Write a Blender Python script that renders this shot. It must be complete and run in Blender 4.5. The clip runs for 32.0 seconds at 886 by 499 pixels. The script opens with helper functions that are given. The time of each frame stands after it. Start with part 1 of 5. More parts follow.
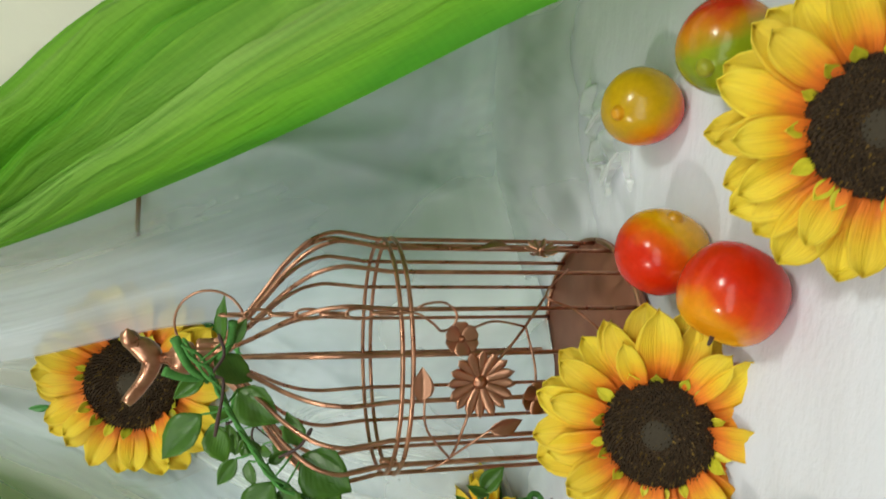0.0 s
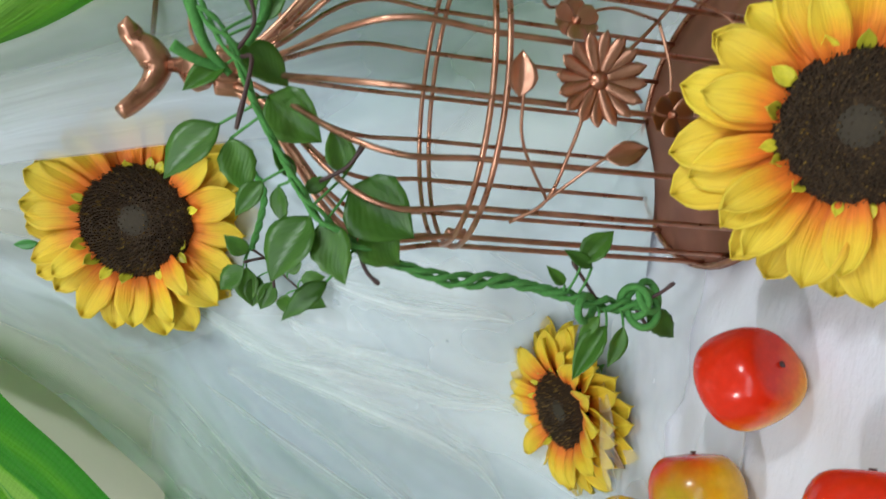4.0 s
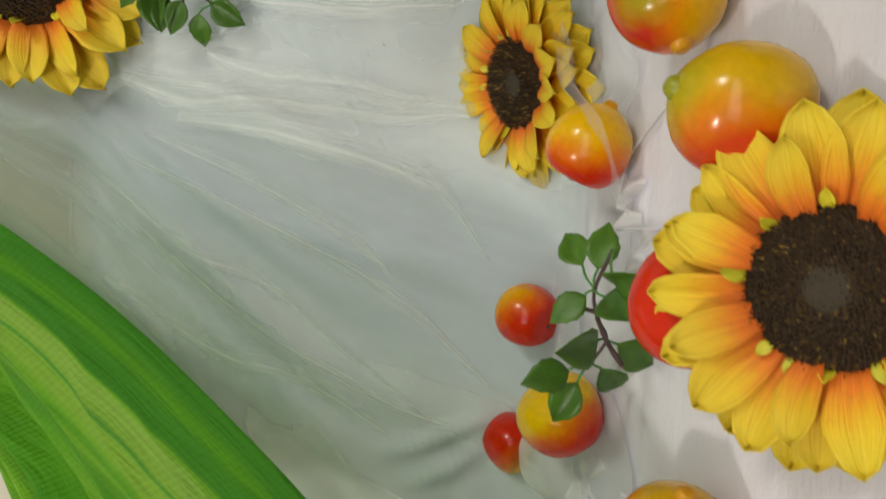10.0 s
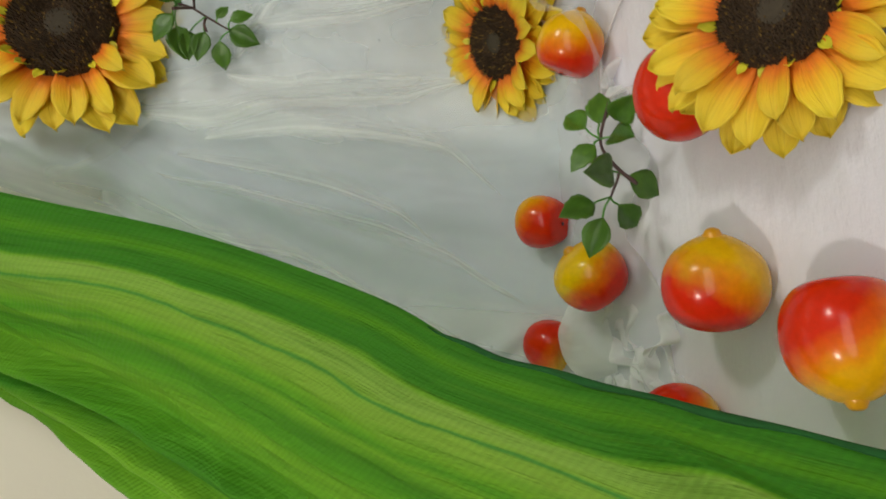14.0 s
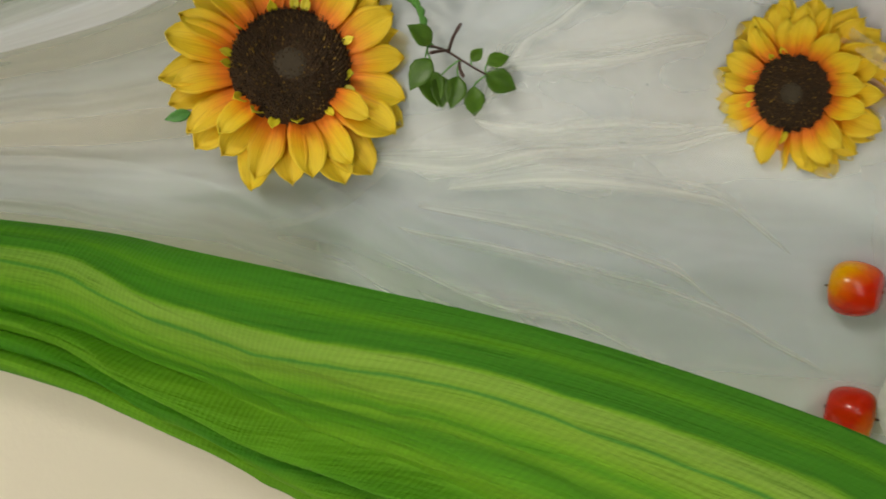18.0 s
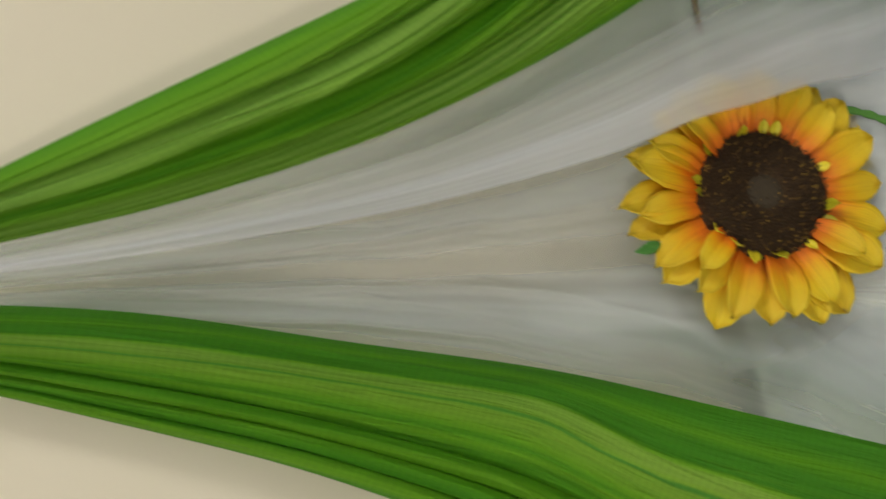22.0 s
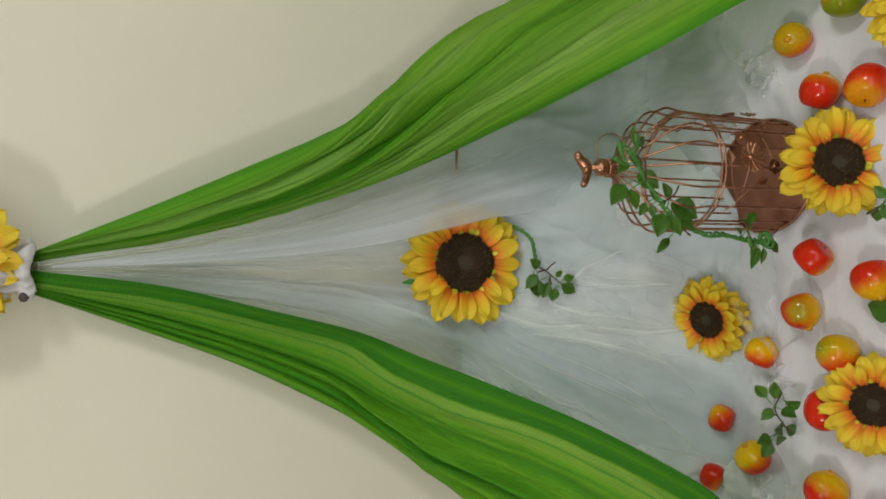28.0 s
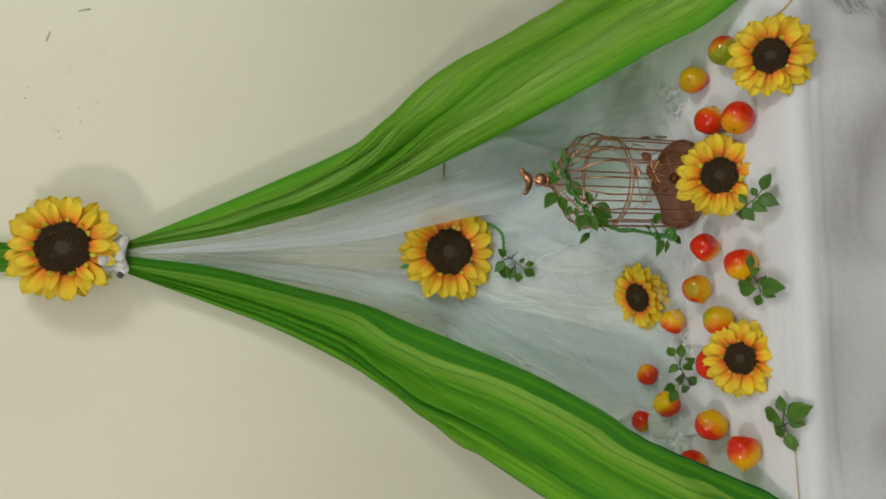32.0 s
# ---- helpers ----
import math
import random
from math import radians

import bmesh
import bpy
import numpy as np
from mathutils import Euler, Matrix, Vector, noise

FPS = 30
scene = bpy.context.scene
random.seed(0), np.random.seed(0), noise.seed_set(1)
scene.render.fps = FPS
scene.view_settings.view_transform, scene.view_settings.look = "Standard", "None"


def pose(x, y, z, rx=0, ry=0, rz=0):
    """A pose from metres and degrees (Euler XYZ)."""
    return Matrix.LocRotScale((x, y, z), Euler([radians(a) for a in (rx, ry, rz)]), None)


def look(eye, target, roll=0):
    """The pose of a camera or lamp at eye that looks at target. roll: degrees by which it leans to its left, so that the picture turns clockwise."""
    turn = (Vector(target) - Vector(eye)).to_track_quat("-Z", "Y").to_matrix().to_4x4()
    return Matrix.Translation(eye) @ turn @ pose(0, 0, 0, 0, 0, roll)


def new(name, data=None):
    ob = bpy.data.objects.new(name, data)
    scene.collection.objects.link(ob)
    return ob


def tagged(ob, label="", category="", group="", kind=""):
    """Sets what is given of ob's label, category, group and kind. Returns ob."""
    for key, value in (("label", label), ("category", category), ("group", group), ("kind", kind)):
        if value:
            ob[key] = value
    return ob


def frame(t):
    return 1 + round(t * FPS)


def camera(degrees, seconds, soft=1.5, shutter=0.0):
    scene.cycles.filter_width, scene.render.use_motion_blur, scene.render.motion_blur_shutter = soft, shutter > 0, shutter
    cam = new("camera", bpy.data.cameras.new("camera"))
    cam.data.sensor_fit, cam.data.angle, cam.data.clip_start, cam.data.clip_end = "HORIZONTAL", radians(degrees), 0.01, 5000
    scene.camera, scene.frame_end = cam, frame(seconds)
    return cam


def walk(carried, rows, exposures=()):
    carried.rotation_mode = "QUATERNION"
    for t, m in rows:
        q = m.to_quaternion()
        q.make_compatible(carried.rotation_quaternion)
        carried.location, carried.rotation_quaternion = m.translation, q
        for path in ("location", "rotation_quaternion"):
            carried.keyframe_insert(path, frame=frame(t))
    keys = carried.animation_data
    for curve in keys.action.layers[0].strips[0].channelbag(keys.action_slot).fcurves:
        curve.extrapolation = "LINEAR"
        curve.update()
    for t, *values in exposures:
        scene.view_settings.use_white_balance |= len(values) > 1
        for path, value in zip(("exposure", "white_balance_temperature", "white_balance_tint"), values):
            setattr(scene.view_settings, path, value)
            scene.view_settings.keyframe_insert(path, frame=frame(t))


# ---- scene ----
cam = camera(63.00, 32.0, soft=1.7, shutter=0.5)
ROWS = [
    (0.0, 0.0738, -0.7599, 1.0843, 8.50, -15.97, -89.30),
    (0.5, 0.0456, -0.7438, 1.0847, 8.75, -15.77, -89.05),
    (1.0, 0.0251, -0.7307, 1.0862, 8.39, -15.26, -89.02),
    (1.5, 0.0057, -0.7122, 1.0843, 8.67, -15.64, -88.79),
    (2.0, -0.0114, -0.6933, 1.0831, 9.44, -15.84, -88.95),
    (2.5, -0.0403, -0.6755, 1.0845, 10.44, -16.13, -88.58),
    (3.0, -0.0788, -0.6570, 1.0846, 10.03, -16.09, -87.86),
    (3.5, -0.1110, -0.6406, 1.0853, 8.78, -15.44, -87.74),
    (4.0, -0.1591, -0.6378, 1.0846, 6.84, -14.63, -86.44),
    (4.5, -0.2004, -0.6237, 1.0744, 5.47, -13.81, -85.45),
    (6.5, -0.2683, -0.6057, 1.0386, 6.99, -15.02, -88.16),
    (7.0, -0.2948, -0.6003, 1.0256, 6.27, -14.70, -87.88),
    (7.5, -0.3232, -0.6001, 1.0257, 6.26, -14.43, -88.60),
    (8.0, -0.3469, -0.5893, 1.0269, 5.58, -14.23, -88.97),
    (8.5, -0.3662, -0.5757, 1.0236, 5.52, -15.04, -89.35),
    (9.0, -0.3957, -0.5693, 1.0181, 5.67, -15.36, -89.85),
    (9.5, -0.4304, -0.5802, 1.0174, 4.70, -14.96, -89.90),
    (10.0, -0.4727, -0.5933, 1.0128, 4.40, -15.56, -90.55),
    (10.5, -0.5094, -0.6062, 1.0090, 2.97, -15.26, -90.60),
    (11.0, -0.5436, -0.6090, 1.0099, 1.68, -15.30, -90.93),
    (11.5, -0.5761, -0.6067, 1.0050, 0.62, -16.11, -92.31),
    (12.0, -0.6102, -0.6071, 1.0011, -1.16, -15.83, -92.76),
    (12.5, -0.6460, -0.6121, 1.0168, -2.74, -17.15, -93.56),
    (13.0, -0.6648, -0.6187, 1.0424, -4.02, -17.16, -95.72),
    (13.5, -0.6708, -0.6374, 1.0759, -6.09, -18.47, -96.75),
    (15.5, -0.6027, -0.6786, 1.2544, -8.39, -22.83, -96.46),
    (16.0, -0.5705, -0.6744, 1.2839, -8.25, -22.67, -96.97),
    (16.5, -0.5438, -0.6536, 1.3259, -7.20, -22.79, -97.24),
    (17.0, -0.5456, -0.6174, 1.3367, -5.16, -22.54, -97.97),
    (17.5, -0.5023, -0.5667, 1.3535, -2.53, -22.25, -100.02),
    (18.0, -0.5026, -0.5174, 1.3802, -3.29, -22.53, -99.09),
    (18.5, -0.5063, -0.4492, 1.4031, -6.56, -21.73, -98.55),
    (19.0, -0.4482, -0.3928, 1.4410, -3.32, -21.26, -98.17),
    (19.5, -0.4499, -0.3596, 1.4459, -7.54, -19.15, -95.47),
    (20.0, -0.4433, -0.3558, 1.4748, -7.39, -19.30, -95.04),
    (20.5, -0.3965, -0.3349, 1.5280, -5.91, -20.06, -97.60),
    (21.0, -0.3999, -0.3639, 1.5861, -8.93, -19.93, -96.36),
    (21.5, -0.3986, -0.3648, 1.6183, -9.95, -16.90, -95.83),
    (22.0, -0.3842, -0.3415, 1.7036, -11.32, -17.26, -95.19),
    (22.5, -0.3266, -0.3831, 1.7989, -5.86, -13.20, -95.62),
    (23.0, -0.3514, -0.4614, 1.8361, -7.25, -12.18, -94.82),
    (23.5, -0.3465, -0.5112, 1.8549, -7.58, -10.12, -92.42),
    (24.0, -0.3527, -0.5957, 1.8656, -8.46, -11.34, -92.38),
    (24.5, -0.3603, -0.6763, 1.8727, -7.51, -13.57, -92.61),
    (26.5, -0.3420, -1.0300, 1.9118, -4.71, -18.12, -90.99),
    (27.0, -0.3272, -1.0997, 1.8781, -3.88, -20.73, -91.10),
    (27.5, -0.3283, -1.1087, 1.8707, -4.50, -22.91, -90.10),
    (28.0, -0.3244, -1.1181, 1.8656, -4.40, -24.57, -89.93),
    (28.5, -0.3219, -1.1685, 1.8673, -4.72, -24.49, -89.55),
    (29.0, -0.3181, -1.2223, 1.8694, -3.95, -24.79, -89.72),
    (29.5, -0.2760, -1.2762, 1.8716, -3.00, -24.62, -89.93),
    (30.0, -0.2509, -1.3761, 1.8882, -0.91, -22.17, -90.45),
    (30.5, -0.2709, -1.4347, 1.8917, -1.27, -21.14, -90.22),
    (31.0, -0.3174, -1.4889, 1.8987, -2.77, -21.87, -91.07),
    (31.5, -0.3605, -1.5311, 1.9073, -4.10, -21.23, -90.26),
    (32.0, -0.3662, -1.5534, 1.8978, -4.00, -20.84, -89.92),
]
EXPOSURES = [(0, 0.0, 6550, -1), (1, 0.04, 6700, 2), (2, 0.09, 6650, 4), (3, 0.12, 6150, 5), (4, 0.14, 5850, 5), (7, -0.2, 6450, 4), (9, -0.2, 6750, 6), (10, -0.19, 7000, 8), (11, -0.17, 6850, 9), (12, -0.12, 6700, 9), (13, -0.25, 6800, 8), (16, -0.29, 7250, 9), (20, -0.15, 7600, 12), (21, -0.13, 7600, 13), (22, -0.46, 7300, 12), (23, -0.62, 6900, 13), (24, -0.63, 6650, 13), (27, -0.56, 6750, 8), (32, -0.49, 6750, 2)]
walk(cam, [(t, pose(x, y, z, 90 + pitch, 0, yaw) @ pose(0, 0, 0, 0, 0, roll)) for t, x, y, z, yaw, pitch, roll in ROWS], EXPOSURES)

# ---- world and lights ----
world = bpy.data.worlds.new("room_world")
scene.world = world
world.use_nodes = True
world.node_tree.nodes["Background"].inputs[0].default_value = (0.9, 0.95, 1.0, 1)
world.node_tree.nodes["Background"].inputs[1].default_value = 0.22

WALL_Y = 0.36
TABLE_Z = 0.755
FRONT_Y = -0.478


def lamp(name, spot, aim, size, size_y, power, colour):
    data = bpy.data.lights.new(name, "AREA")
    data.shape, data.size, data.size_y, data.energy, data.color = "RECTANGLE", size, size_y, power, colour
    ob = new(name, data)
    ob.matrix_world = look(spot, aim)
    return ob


lamp("ceiling_light_east", (0.95, -1.10, 2.72), (-0.1, -0.1, 1.0), 0.34, 0.34, 19.0, (0.985, 1.0, 0.945))
lamp("ceiling_light_west", (-1.50, -1.10, 2.72), (-0.4, -0.1, 1.0), 0.14, 0.14, 14.3, (1.0, 0.945, 0.88))
# added wide soft fill behind the viewer to lift shaded cloth; no known lamp
lamp("rear_fill_light", (-0.30, -2.15, 2.72), (-0.3, 0.2, 1.0), 3.0, 1.4, 38, (0.98, 0.99, 1.0))


# ---- materials ----
def material(name, rough=0.6, metal=0.0, base=(0.8, 0.8, 0.8)):
    m = bpy.data.materials.new(name)
    m.use_nodes = True
    nt = m.node_tree
    b = nt.nodes["Principled BSDF"]
    b.inputs["Roughness"].default_value = rough
    b.inputs["Metallic"].default_value = metal
    b.inputs["Base Color"].default_value = (*base, 1)
    return m, nt, b


def node(nt, kind, **values):
    n = nt.nodes.new(kind)
    for k, v in values.items():
        n.inputs[k.replace("_", " ")].default_value = v
    return n


def ramp(nt, fac, stops):
    r = nt.nodes.new("ShaderNodeValToRGB")
    e = r.color_ramp.elements
    while len(e) < len(stops):
        e.new(0.5)
    for el, (p, c) in zip(e, stops):
        el.position, el.color = p, (*c, 1)
    nt.links.new(fac, r.inputs[0])
    return r


def noise_tex(nt, coord, scale, detail=4, rough=0.55, stretch=None):
    n = node(nt, "ShaderNodeTexNoise", Scale=scale, Detail=detail, Roughness=rough)
    if stretch:
        mp = nt.nodes.new("ShaderNodeMapping")
        mp.inputs["Scale"].default_value = stretch
        nt.links.new(coord, mp.inputs[0])
        coord = mp.outputs[0]
    nt.links.new(coord, n.inputs["Vector"])
    return n


def bump(nt, bsdf, height, strength, dist, chain=None):
    bp = node(nt, "ShaderNodeBump", Strength=strength, Distance=dist)
    nt.links.new(height, bp.inputs["Height"])
    if chain:
        nt.links.new(chain.outputs[0], bp.inputs["Normal"])
    nt.links.new(bp.outputs[0], bsdf.inputs["Normal"])
    return bp


def mix_colour(nt, fac, a, b, blend="MIX"):
    mx = nt.nodes.new("ShaderNodeMix")
    mx.data_type, mx.blend_type = "RGBA", blend
    for sock, value in ((mx.inputs[0], fac), (mx.inputs[6], a), (mx.inputs[7], b)):
        if isinstance(value, (int, float)):
            sock.default_value = value
        elif isinstance(value, tuple):
            sock.default_value = (*value, 1)
        else:
            nt.links.new(value, sock)
    return mx.outputs[2]


def coords(nt, which):
    return nt.nodes.new("ShaderNodeTexCoord").outputs[which]


def wall_paint():
    m, nt, b = material("cream_wall_paint", 0.75)
    c = coords(nt, "Object")
    n = noise_tex(nt, c, 1.7, 5)
    r = ramp(nt, n.outputs[0], [(0.3, (0.80, 0.765, 0.66)), (0.7, (0.84, 0.81, 0.71))])
    s = noise_tex(nt, c, 9.0, 3)
    sr = ramp(nt, s.outputs[0], [(0.66, (1, 1, 1)), (0.8, (0.93, 0.92, 0.9))])
    nt.links.new(mix_colour(nt, 1.0, r.outputs[0], sr.outputs[0], "MULTIPLY"), b.inputs["Base Color"])
    f = noise_tex(nt, c, 160, 3)
    bump(nt, b, f.outputs[0], 0.12, 0.002)
    return m


def sheet_cotton(name, colour, wrinkle=0.35):
    m, nt, b = material(name, 0.85)
    c = coords(nt, "Object")
    n = noise_tex(nt, c, 6, 5, 0.6)
    lo = tuple(v * 0.93 for v in colour)
    r = ramp(nt, n.outputs[0], [(0.3, lo), (0.7, colour)])
    nt.links.new(r.outputs[0], b.inputs["Base Color"])
    w = noise_tex(nt, c, 14, 6, 0.6, (1.0, 2.2, 1.0))
    first = bump(nt, b, w.outputs[0], wrinkle, 0.012)
    weave = noise_tex(nt, c, 900, 2)
    bump(nt, b, weave.outputs[0], 0.15, 0.0006, first)
    b.inputs["Sheen Weight"].default_value = 0.15
    return m


def tulle(name, cover, colour=(0.80, 0.84, 0.84), upper=None, relief=0.3, fade=None, start=None):
    """Net in layers: its cover varies in soft streaks along the pleats. upper: the cover where it hangs free above the board."""
    m, nt, b = material(name, 0.85, base=colour)
    out = nt.nodes["Material Output"]
    b.inputs["Sheen Weight"].default_value = 0.2
    uv = coords(nt, "UV")
    streak = noise_tex(nt, uv, 1.0, 2, 0.4, (7.0, 0.4, 1.0))
    streak.inputs["Distortion"].default_value = 0.12
    cloud = noise_tex(nt, uv, 1.0, 3, 0.5, (5.0, 3.2, 1.0))
    cloud.inputs["Distortion"].default_value = 1.2
    soft = mix_colour(nt, 0.35, streak.outputs[0], cloud.outputs[0])
    low = ramp(nt, soft, [(0.42, (cover[0],) * 3), (0.60, (cover[1],) * 3)])
    share = low.outputs[0]
    if upper:
        top = ramp(nt, streak.outputs[0], [(0.40, (upper[0],) * 3), (0.60, (upper[1],) * 3)])
        sep = nt.nodes.new("ShaderNodeSeparateXYZ")
        nt.links.new(uv, sep.inputs[0])
        down = ramp(nt, sep.outputs[1], [(0.50, (0, 0, 0)), (0.84, (1, 1, 1))])
        share = mix_colour(nt, down.outputs[0], top.outputs[0], low.outputs[0])
    if start:
        along = nt.nodes.new("ShaderNodeSeparateXYZ")
        nt.links.new(uv, along.inputs[0])
        sparse = ramp(nt, along.outputs[1], [(0.0, (0.2,) * 3), (start, (1, 1, 1))])
        share = mix_colour(nt, 1.0, share, sparse.outputs[0], "MULTIPLY")
    if fade:
        across = nt.nodes.new("ShaderNodeSeparateXYZ")
        nt.links.new(uv, across.inputs[0])
        edge = ramp(nt, across.outputs[0], [(0.0, (0.15,) * 3), (fade[0], (1, 1, 1)), (fade[1], (1, 1, 1)), (1.0, (0, 0, 0))])
        ends = ramp(nt, across.outputs[1], [(0.60, (1, 1, 1)), (0.80, (0, 0, 0))])
        share = mix_colour(nt, 1.0, mix_colour(nt, 1.0, share, edge.outputs[0], "MULTIPLY"), ends.outputs[0], "MULTIPLY")
    crease = noise_tex(nt, uv, 1.0, 3, 0.5, (10.0, 2.0, 1.0))
    crease.inputs["Distortion"].default_value = 0.6
    bump(nt, b, crease.outputs[0], relief, 0.016)
    clear = nt.nodes.new("ShaderNodeBsdfTransparent")
    through_net = node(nt, "ShaderNodeBsdfTranslucent")
    through_net.inputs[0].default_value = (*colour, 1)
    body = nt.nodes.new("ShaderNodeMixShader")
    body.inputs[0].default_value = 0.18
    nt.links.new(b.outputs[0], body.inputs[1])
    nt.links.new(through_net.outputs[0], body.inputs[2])
    mx = nt.nodes.new("ShaderNodeMixShader")
    nt.links.new(share, mx.inputs[0])
    nt.links.new(clear.outputs[0], mx.inputs[1])
    nt.links.new(body.outputs[0], mx.inputs[2])
    nt.links.new(mx.outputs[0], out.inputs[0])
    return m


def green_satin(name, stops, dark=0.65, ribbed=1.0):
    """Tie-dyed green cloth: bands of dye across its width, streaks along it and a fine crosswise rib."""
    m, nt, b = material(name, 0.62)
    uv = coords(nt, "UV")
    band = noise_tex(nt, uv, 1.0, 5, 0.62, (2.5, 2.6, 1.0))
    sep = nt.nodes.new("ShaderNodeSeparateXYZ")
    nt.links.new(uv, sep.inputs[0])
    shift = nt.nodes.new("ShaderNodeMath")
    shift.operation = "MULTIPLY_ADD"
    shift.inputs[1].default_value = 0.13
    nt.links.new(band.outputs[0], shift.inputs[0])
    less = nt.nodes.new("ShaderNodeMath")
    less.operation = "SUBTRACT"
    less.inputs[1].default_value = 0.065
    nt.links.new(sep.outputs[0], less.inputs[0])
    nt.links.new(less.outputs[0], shift.inputs[2])
    r = ramp(nt, shift.outputs[0], stops)
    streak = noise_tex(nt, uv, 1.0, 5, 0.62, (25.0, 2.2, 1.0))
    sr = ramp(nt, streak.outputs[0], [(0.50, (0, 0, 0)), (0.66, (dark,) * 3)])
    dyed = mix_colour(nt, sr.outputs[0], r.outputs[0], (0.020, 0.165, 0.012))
    pale = noise_tex(nt, uv, 1.0, 4, 0.6, (20.0, 2.6, 1.0))
    pr = ramp(nt, pale.outputs[0], [(0.53, (0, 0, 0)), (0.68, (0.28, 0.28, 0.28))])
    dyed = mix_colour(nt, pr.outputs[0], dyed, (0.165, 0.43, 0.03))
    high = ramp(nt, sep.outputs[1], [(0.40, (0.28,) * 3), (0.80, (0, 0, 0))])
    dyed = mix_colour(nt, high.outputs[0], dyed, (0.074, 0.385, 0.022))
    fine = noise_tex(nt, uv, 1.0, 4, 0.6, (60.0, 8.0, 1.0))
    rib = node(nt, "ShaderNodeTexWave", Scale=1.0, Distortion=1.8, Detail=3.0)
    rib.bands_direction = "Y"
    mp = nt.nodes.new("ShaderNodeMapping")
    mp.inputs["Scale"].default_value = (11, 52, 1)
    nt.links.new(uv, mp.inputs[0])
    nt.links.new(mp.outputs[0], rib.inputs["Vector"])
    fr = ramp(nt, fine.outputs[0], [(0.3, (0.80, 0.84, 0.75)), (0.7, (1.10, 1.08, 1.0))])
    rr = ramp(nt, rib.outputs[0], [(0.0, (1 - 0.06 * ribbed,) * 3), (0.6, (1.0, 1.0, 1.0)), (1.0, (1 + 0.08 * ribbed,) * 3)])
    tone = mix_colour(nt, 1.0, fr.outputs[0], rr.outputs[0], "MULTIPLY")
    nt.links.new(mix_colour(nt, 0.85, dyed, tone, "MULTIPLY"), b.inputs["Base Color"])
    b.inputs["Specular IOR Level"].default_value = 0.22
    first = bump(nt, b, rib.outputs[0], 0.40 * ribbed, 0.0014)
    second = bump(nt, b, fine.outputs[0], 0.8, 0.006, first)
    crush = noise_tex(nt, uv, 1.0, 4, 0.6, (22.0, 9.0, 1.0))
    bump(nt, b, crush.outputs[0], 0.6, 0.006, second)
    shine = node(nt, "ShaderNodeBsdfTranslucent")
    nt.links.new(mix_colour(nt, 0.5, dyed, (0.23, 0.62, 0.09)), shine.inputs[0])
    mx = nt.nodes.new("ShaderNodeMixShader")
    mx.inputs[0].default_value = 0.32
    nt.links.new(b.outputs[0], mx.inputs[1])
    nt.links.new(shine.outputs[0], mx.inputs[2])
    nt.links.new(mx.outputs[0], nt.nodes["Material Output"].inputs[0])
    return m


def petal_cloth():
    m, nt, b = material("sunflower_petal_cloth", 0.6)
    uv = coords(nt, "UV")
    sep = nt.nodes.new("ShaderNodeSeparateXYZ")
    nt.links.new(uv, sep.inputs[0])
    n = noise_tex(nt, uv, 3.0, 3)
    off = nt.nodes.new("ShaderNodeMath")
    off.operation = "MULTIPLY_ADD"
    off.inputs[1].default_value = 0.28
    nt.links.new(n.outputs[0], off.inputs[0])
    nt.links.new(sep.outputs[1], off.inputs[2])
    r = ramp(nt, off.outputs[0], [(0.18, (0.76, 0.12, 0.010)), (0.43, (0.92, 0.25, 0.015)), (0.60, (0.90, 0.44, 0.012)), (0.78, (0.88, 0.60, 0.025)), (1.0, (0.84, 0.64, 0.045))])
    info = nt.nodes.new("ShaderNodeObjectInfo")
    tone = ramp(nt, info.outputs["Random"], [(0.0, (0.92, 0.88, 0.8)), (1.0, (1.06, 1.08, 1.0))])
    vein = noise_tex(nt, uv, 1.0, 3, 0.6, (22, 1.2, 1))
    fine = ramp(nt, vein.outputs[0], [(0.36, (0.86, 0.80, 0.74)), (0.52, (1.0, 1.0, 1.0))])
    worn = noise_tex(nt, coords(nt, "Object"), 9.0, 3)
    pale = ramp(nt, worn.outputs[0], [(0.60, (1.0, 1.0, 1.0)), (0.74, (0.90, 0.88, 0.92))])
    skin = mix_colour(nt, 1.0, mix_colour(nt, 1.0, r.outputs[0], tone.outputs[0], "MULTIPLY"), fine.outputs[0], "MULTIPLY")
    nt.links.new(mix_colour(nt, 1.0, skin, pale.outputs[0], "MULTIPLY"), b.inputs["Base Color"])
    bump(nt, b, vein.outputs[0], 0.5, 0.002)
    b.inputs["Subsurface Weight"].default_value = 0.08
    b.inputs["Subsurface Radius"].default_value = (0.004, 0.002, 0.0005)
    return m


def seed_disc():
    m, nt, b = material("sunflower_seed_head", 0.85)
    c = coords(nt, "UV")
    n = noise_tex(nt, c, 60, 3, 0.7)
    r = ramp(nt, n.outputs[0], [(0.35, (0.028, 0.015, 0.007)), (0.62, (0.085, 0.048, 0.021)), (0.74, (0.21, 0.12, 0.035))])
    nt.links.new(r.outputs[0], b.inputs["Base Color"])
    bump(nt, b, n.outputs[0], 0.9, 0.004)
    return m


def seed_tips():
    m, nt, b = material("seed_bristles", 0.8)
    g = nt.nodes.new("ShaderNodeNewGeometry")
    r = ramp(nt, g.outputs["Random Per Island"], [(0.0, (0.030, 0.017, 0.008)), (0.75, (0.080, 0.045, 0.018)), (0.92, (0.22, 0.125, 0.032)), (1.0, (0.42, 0.26, 0.05))])
    nt.links.new(r.outputs[0], b.inputs["Base Color"])
    return m


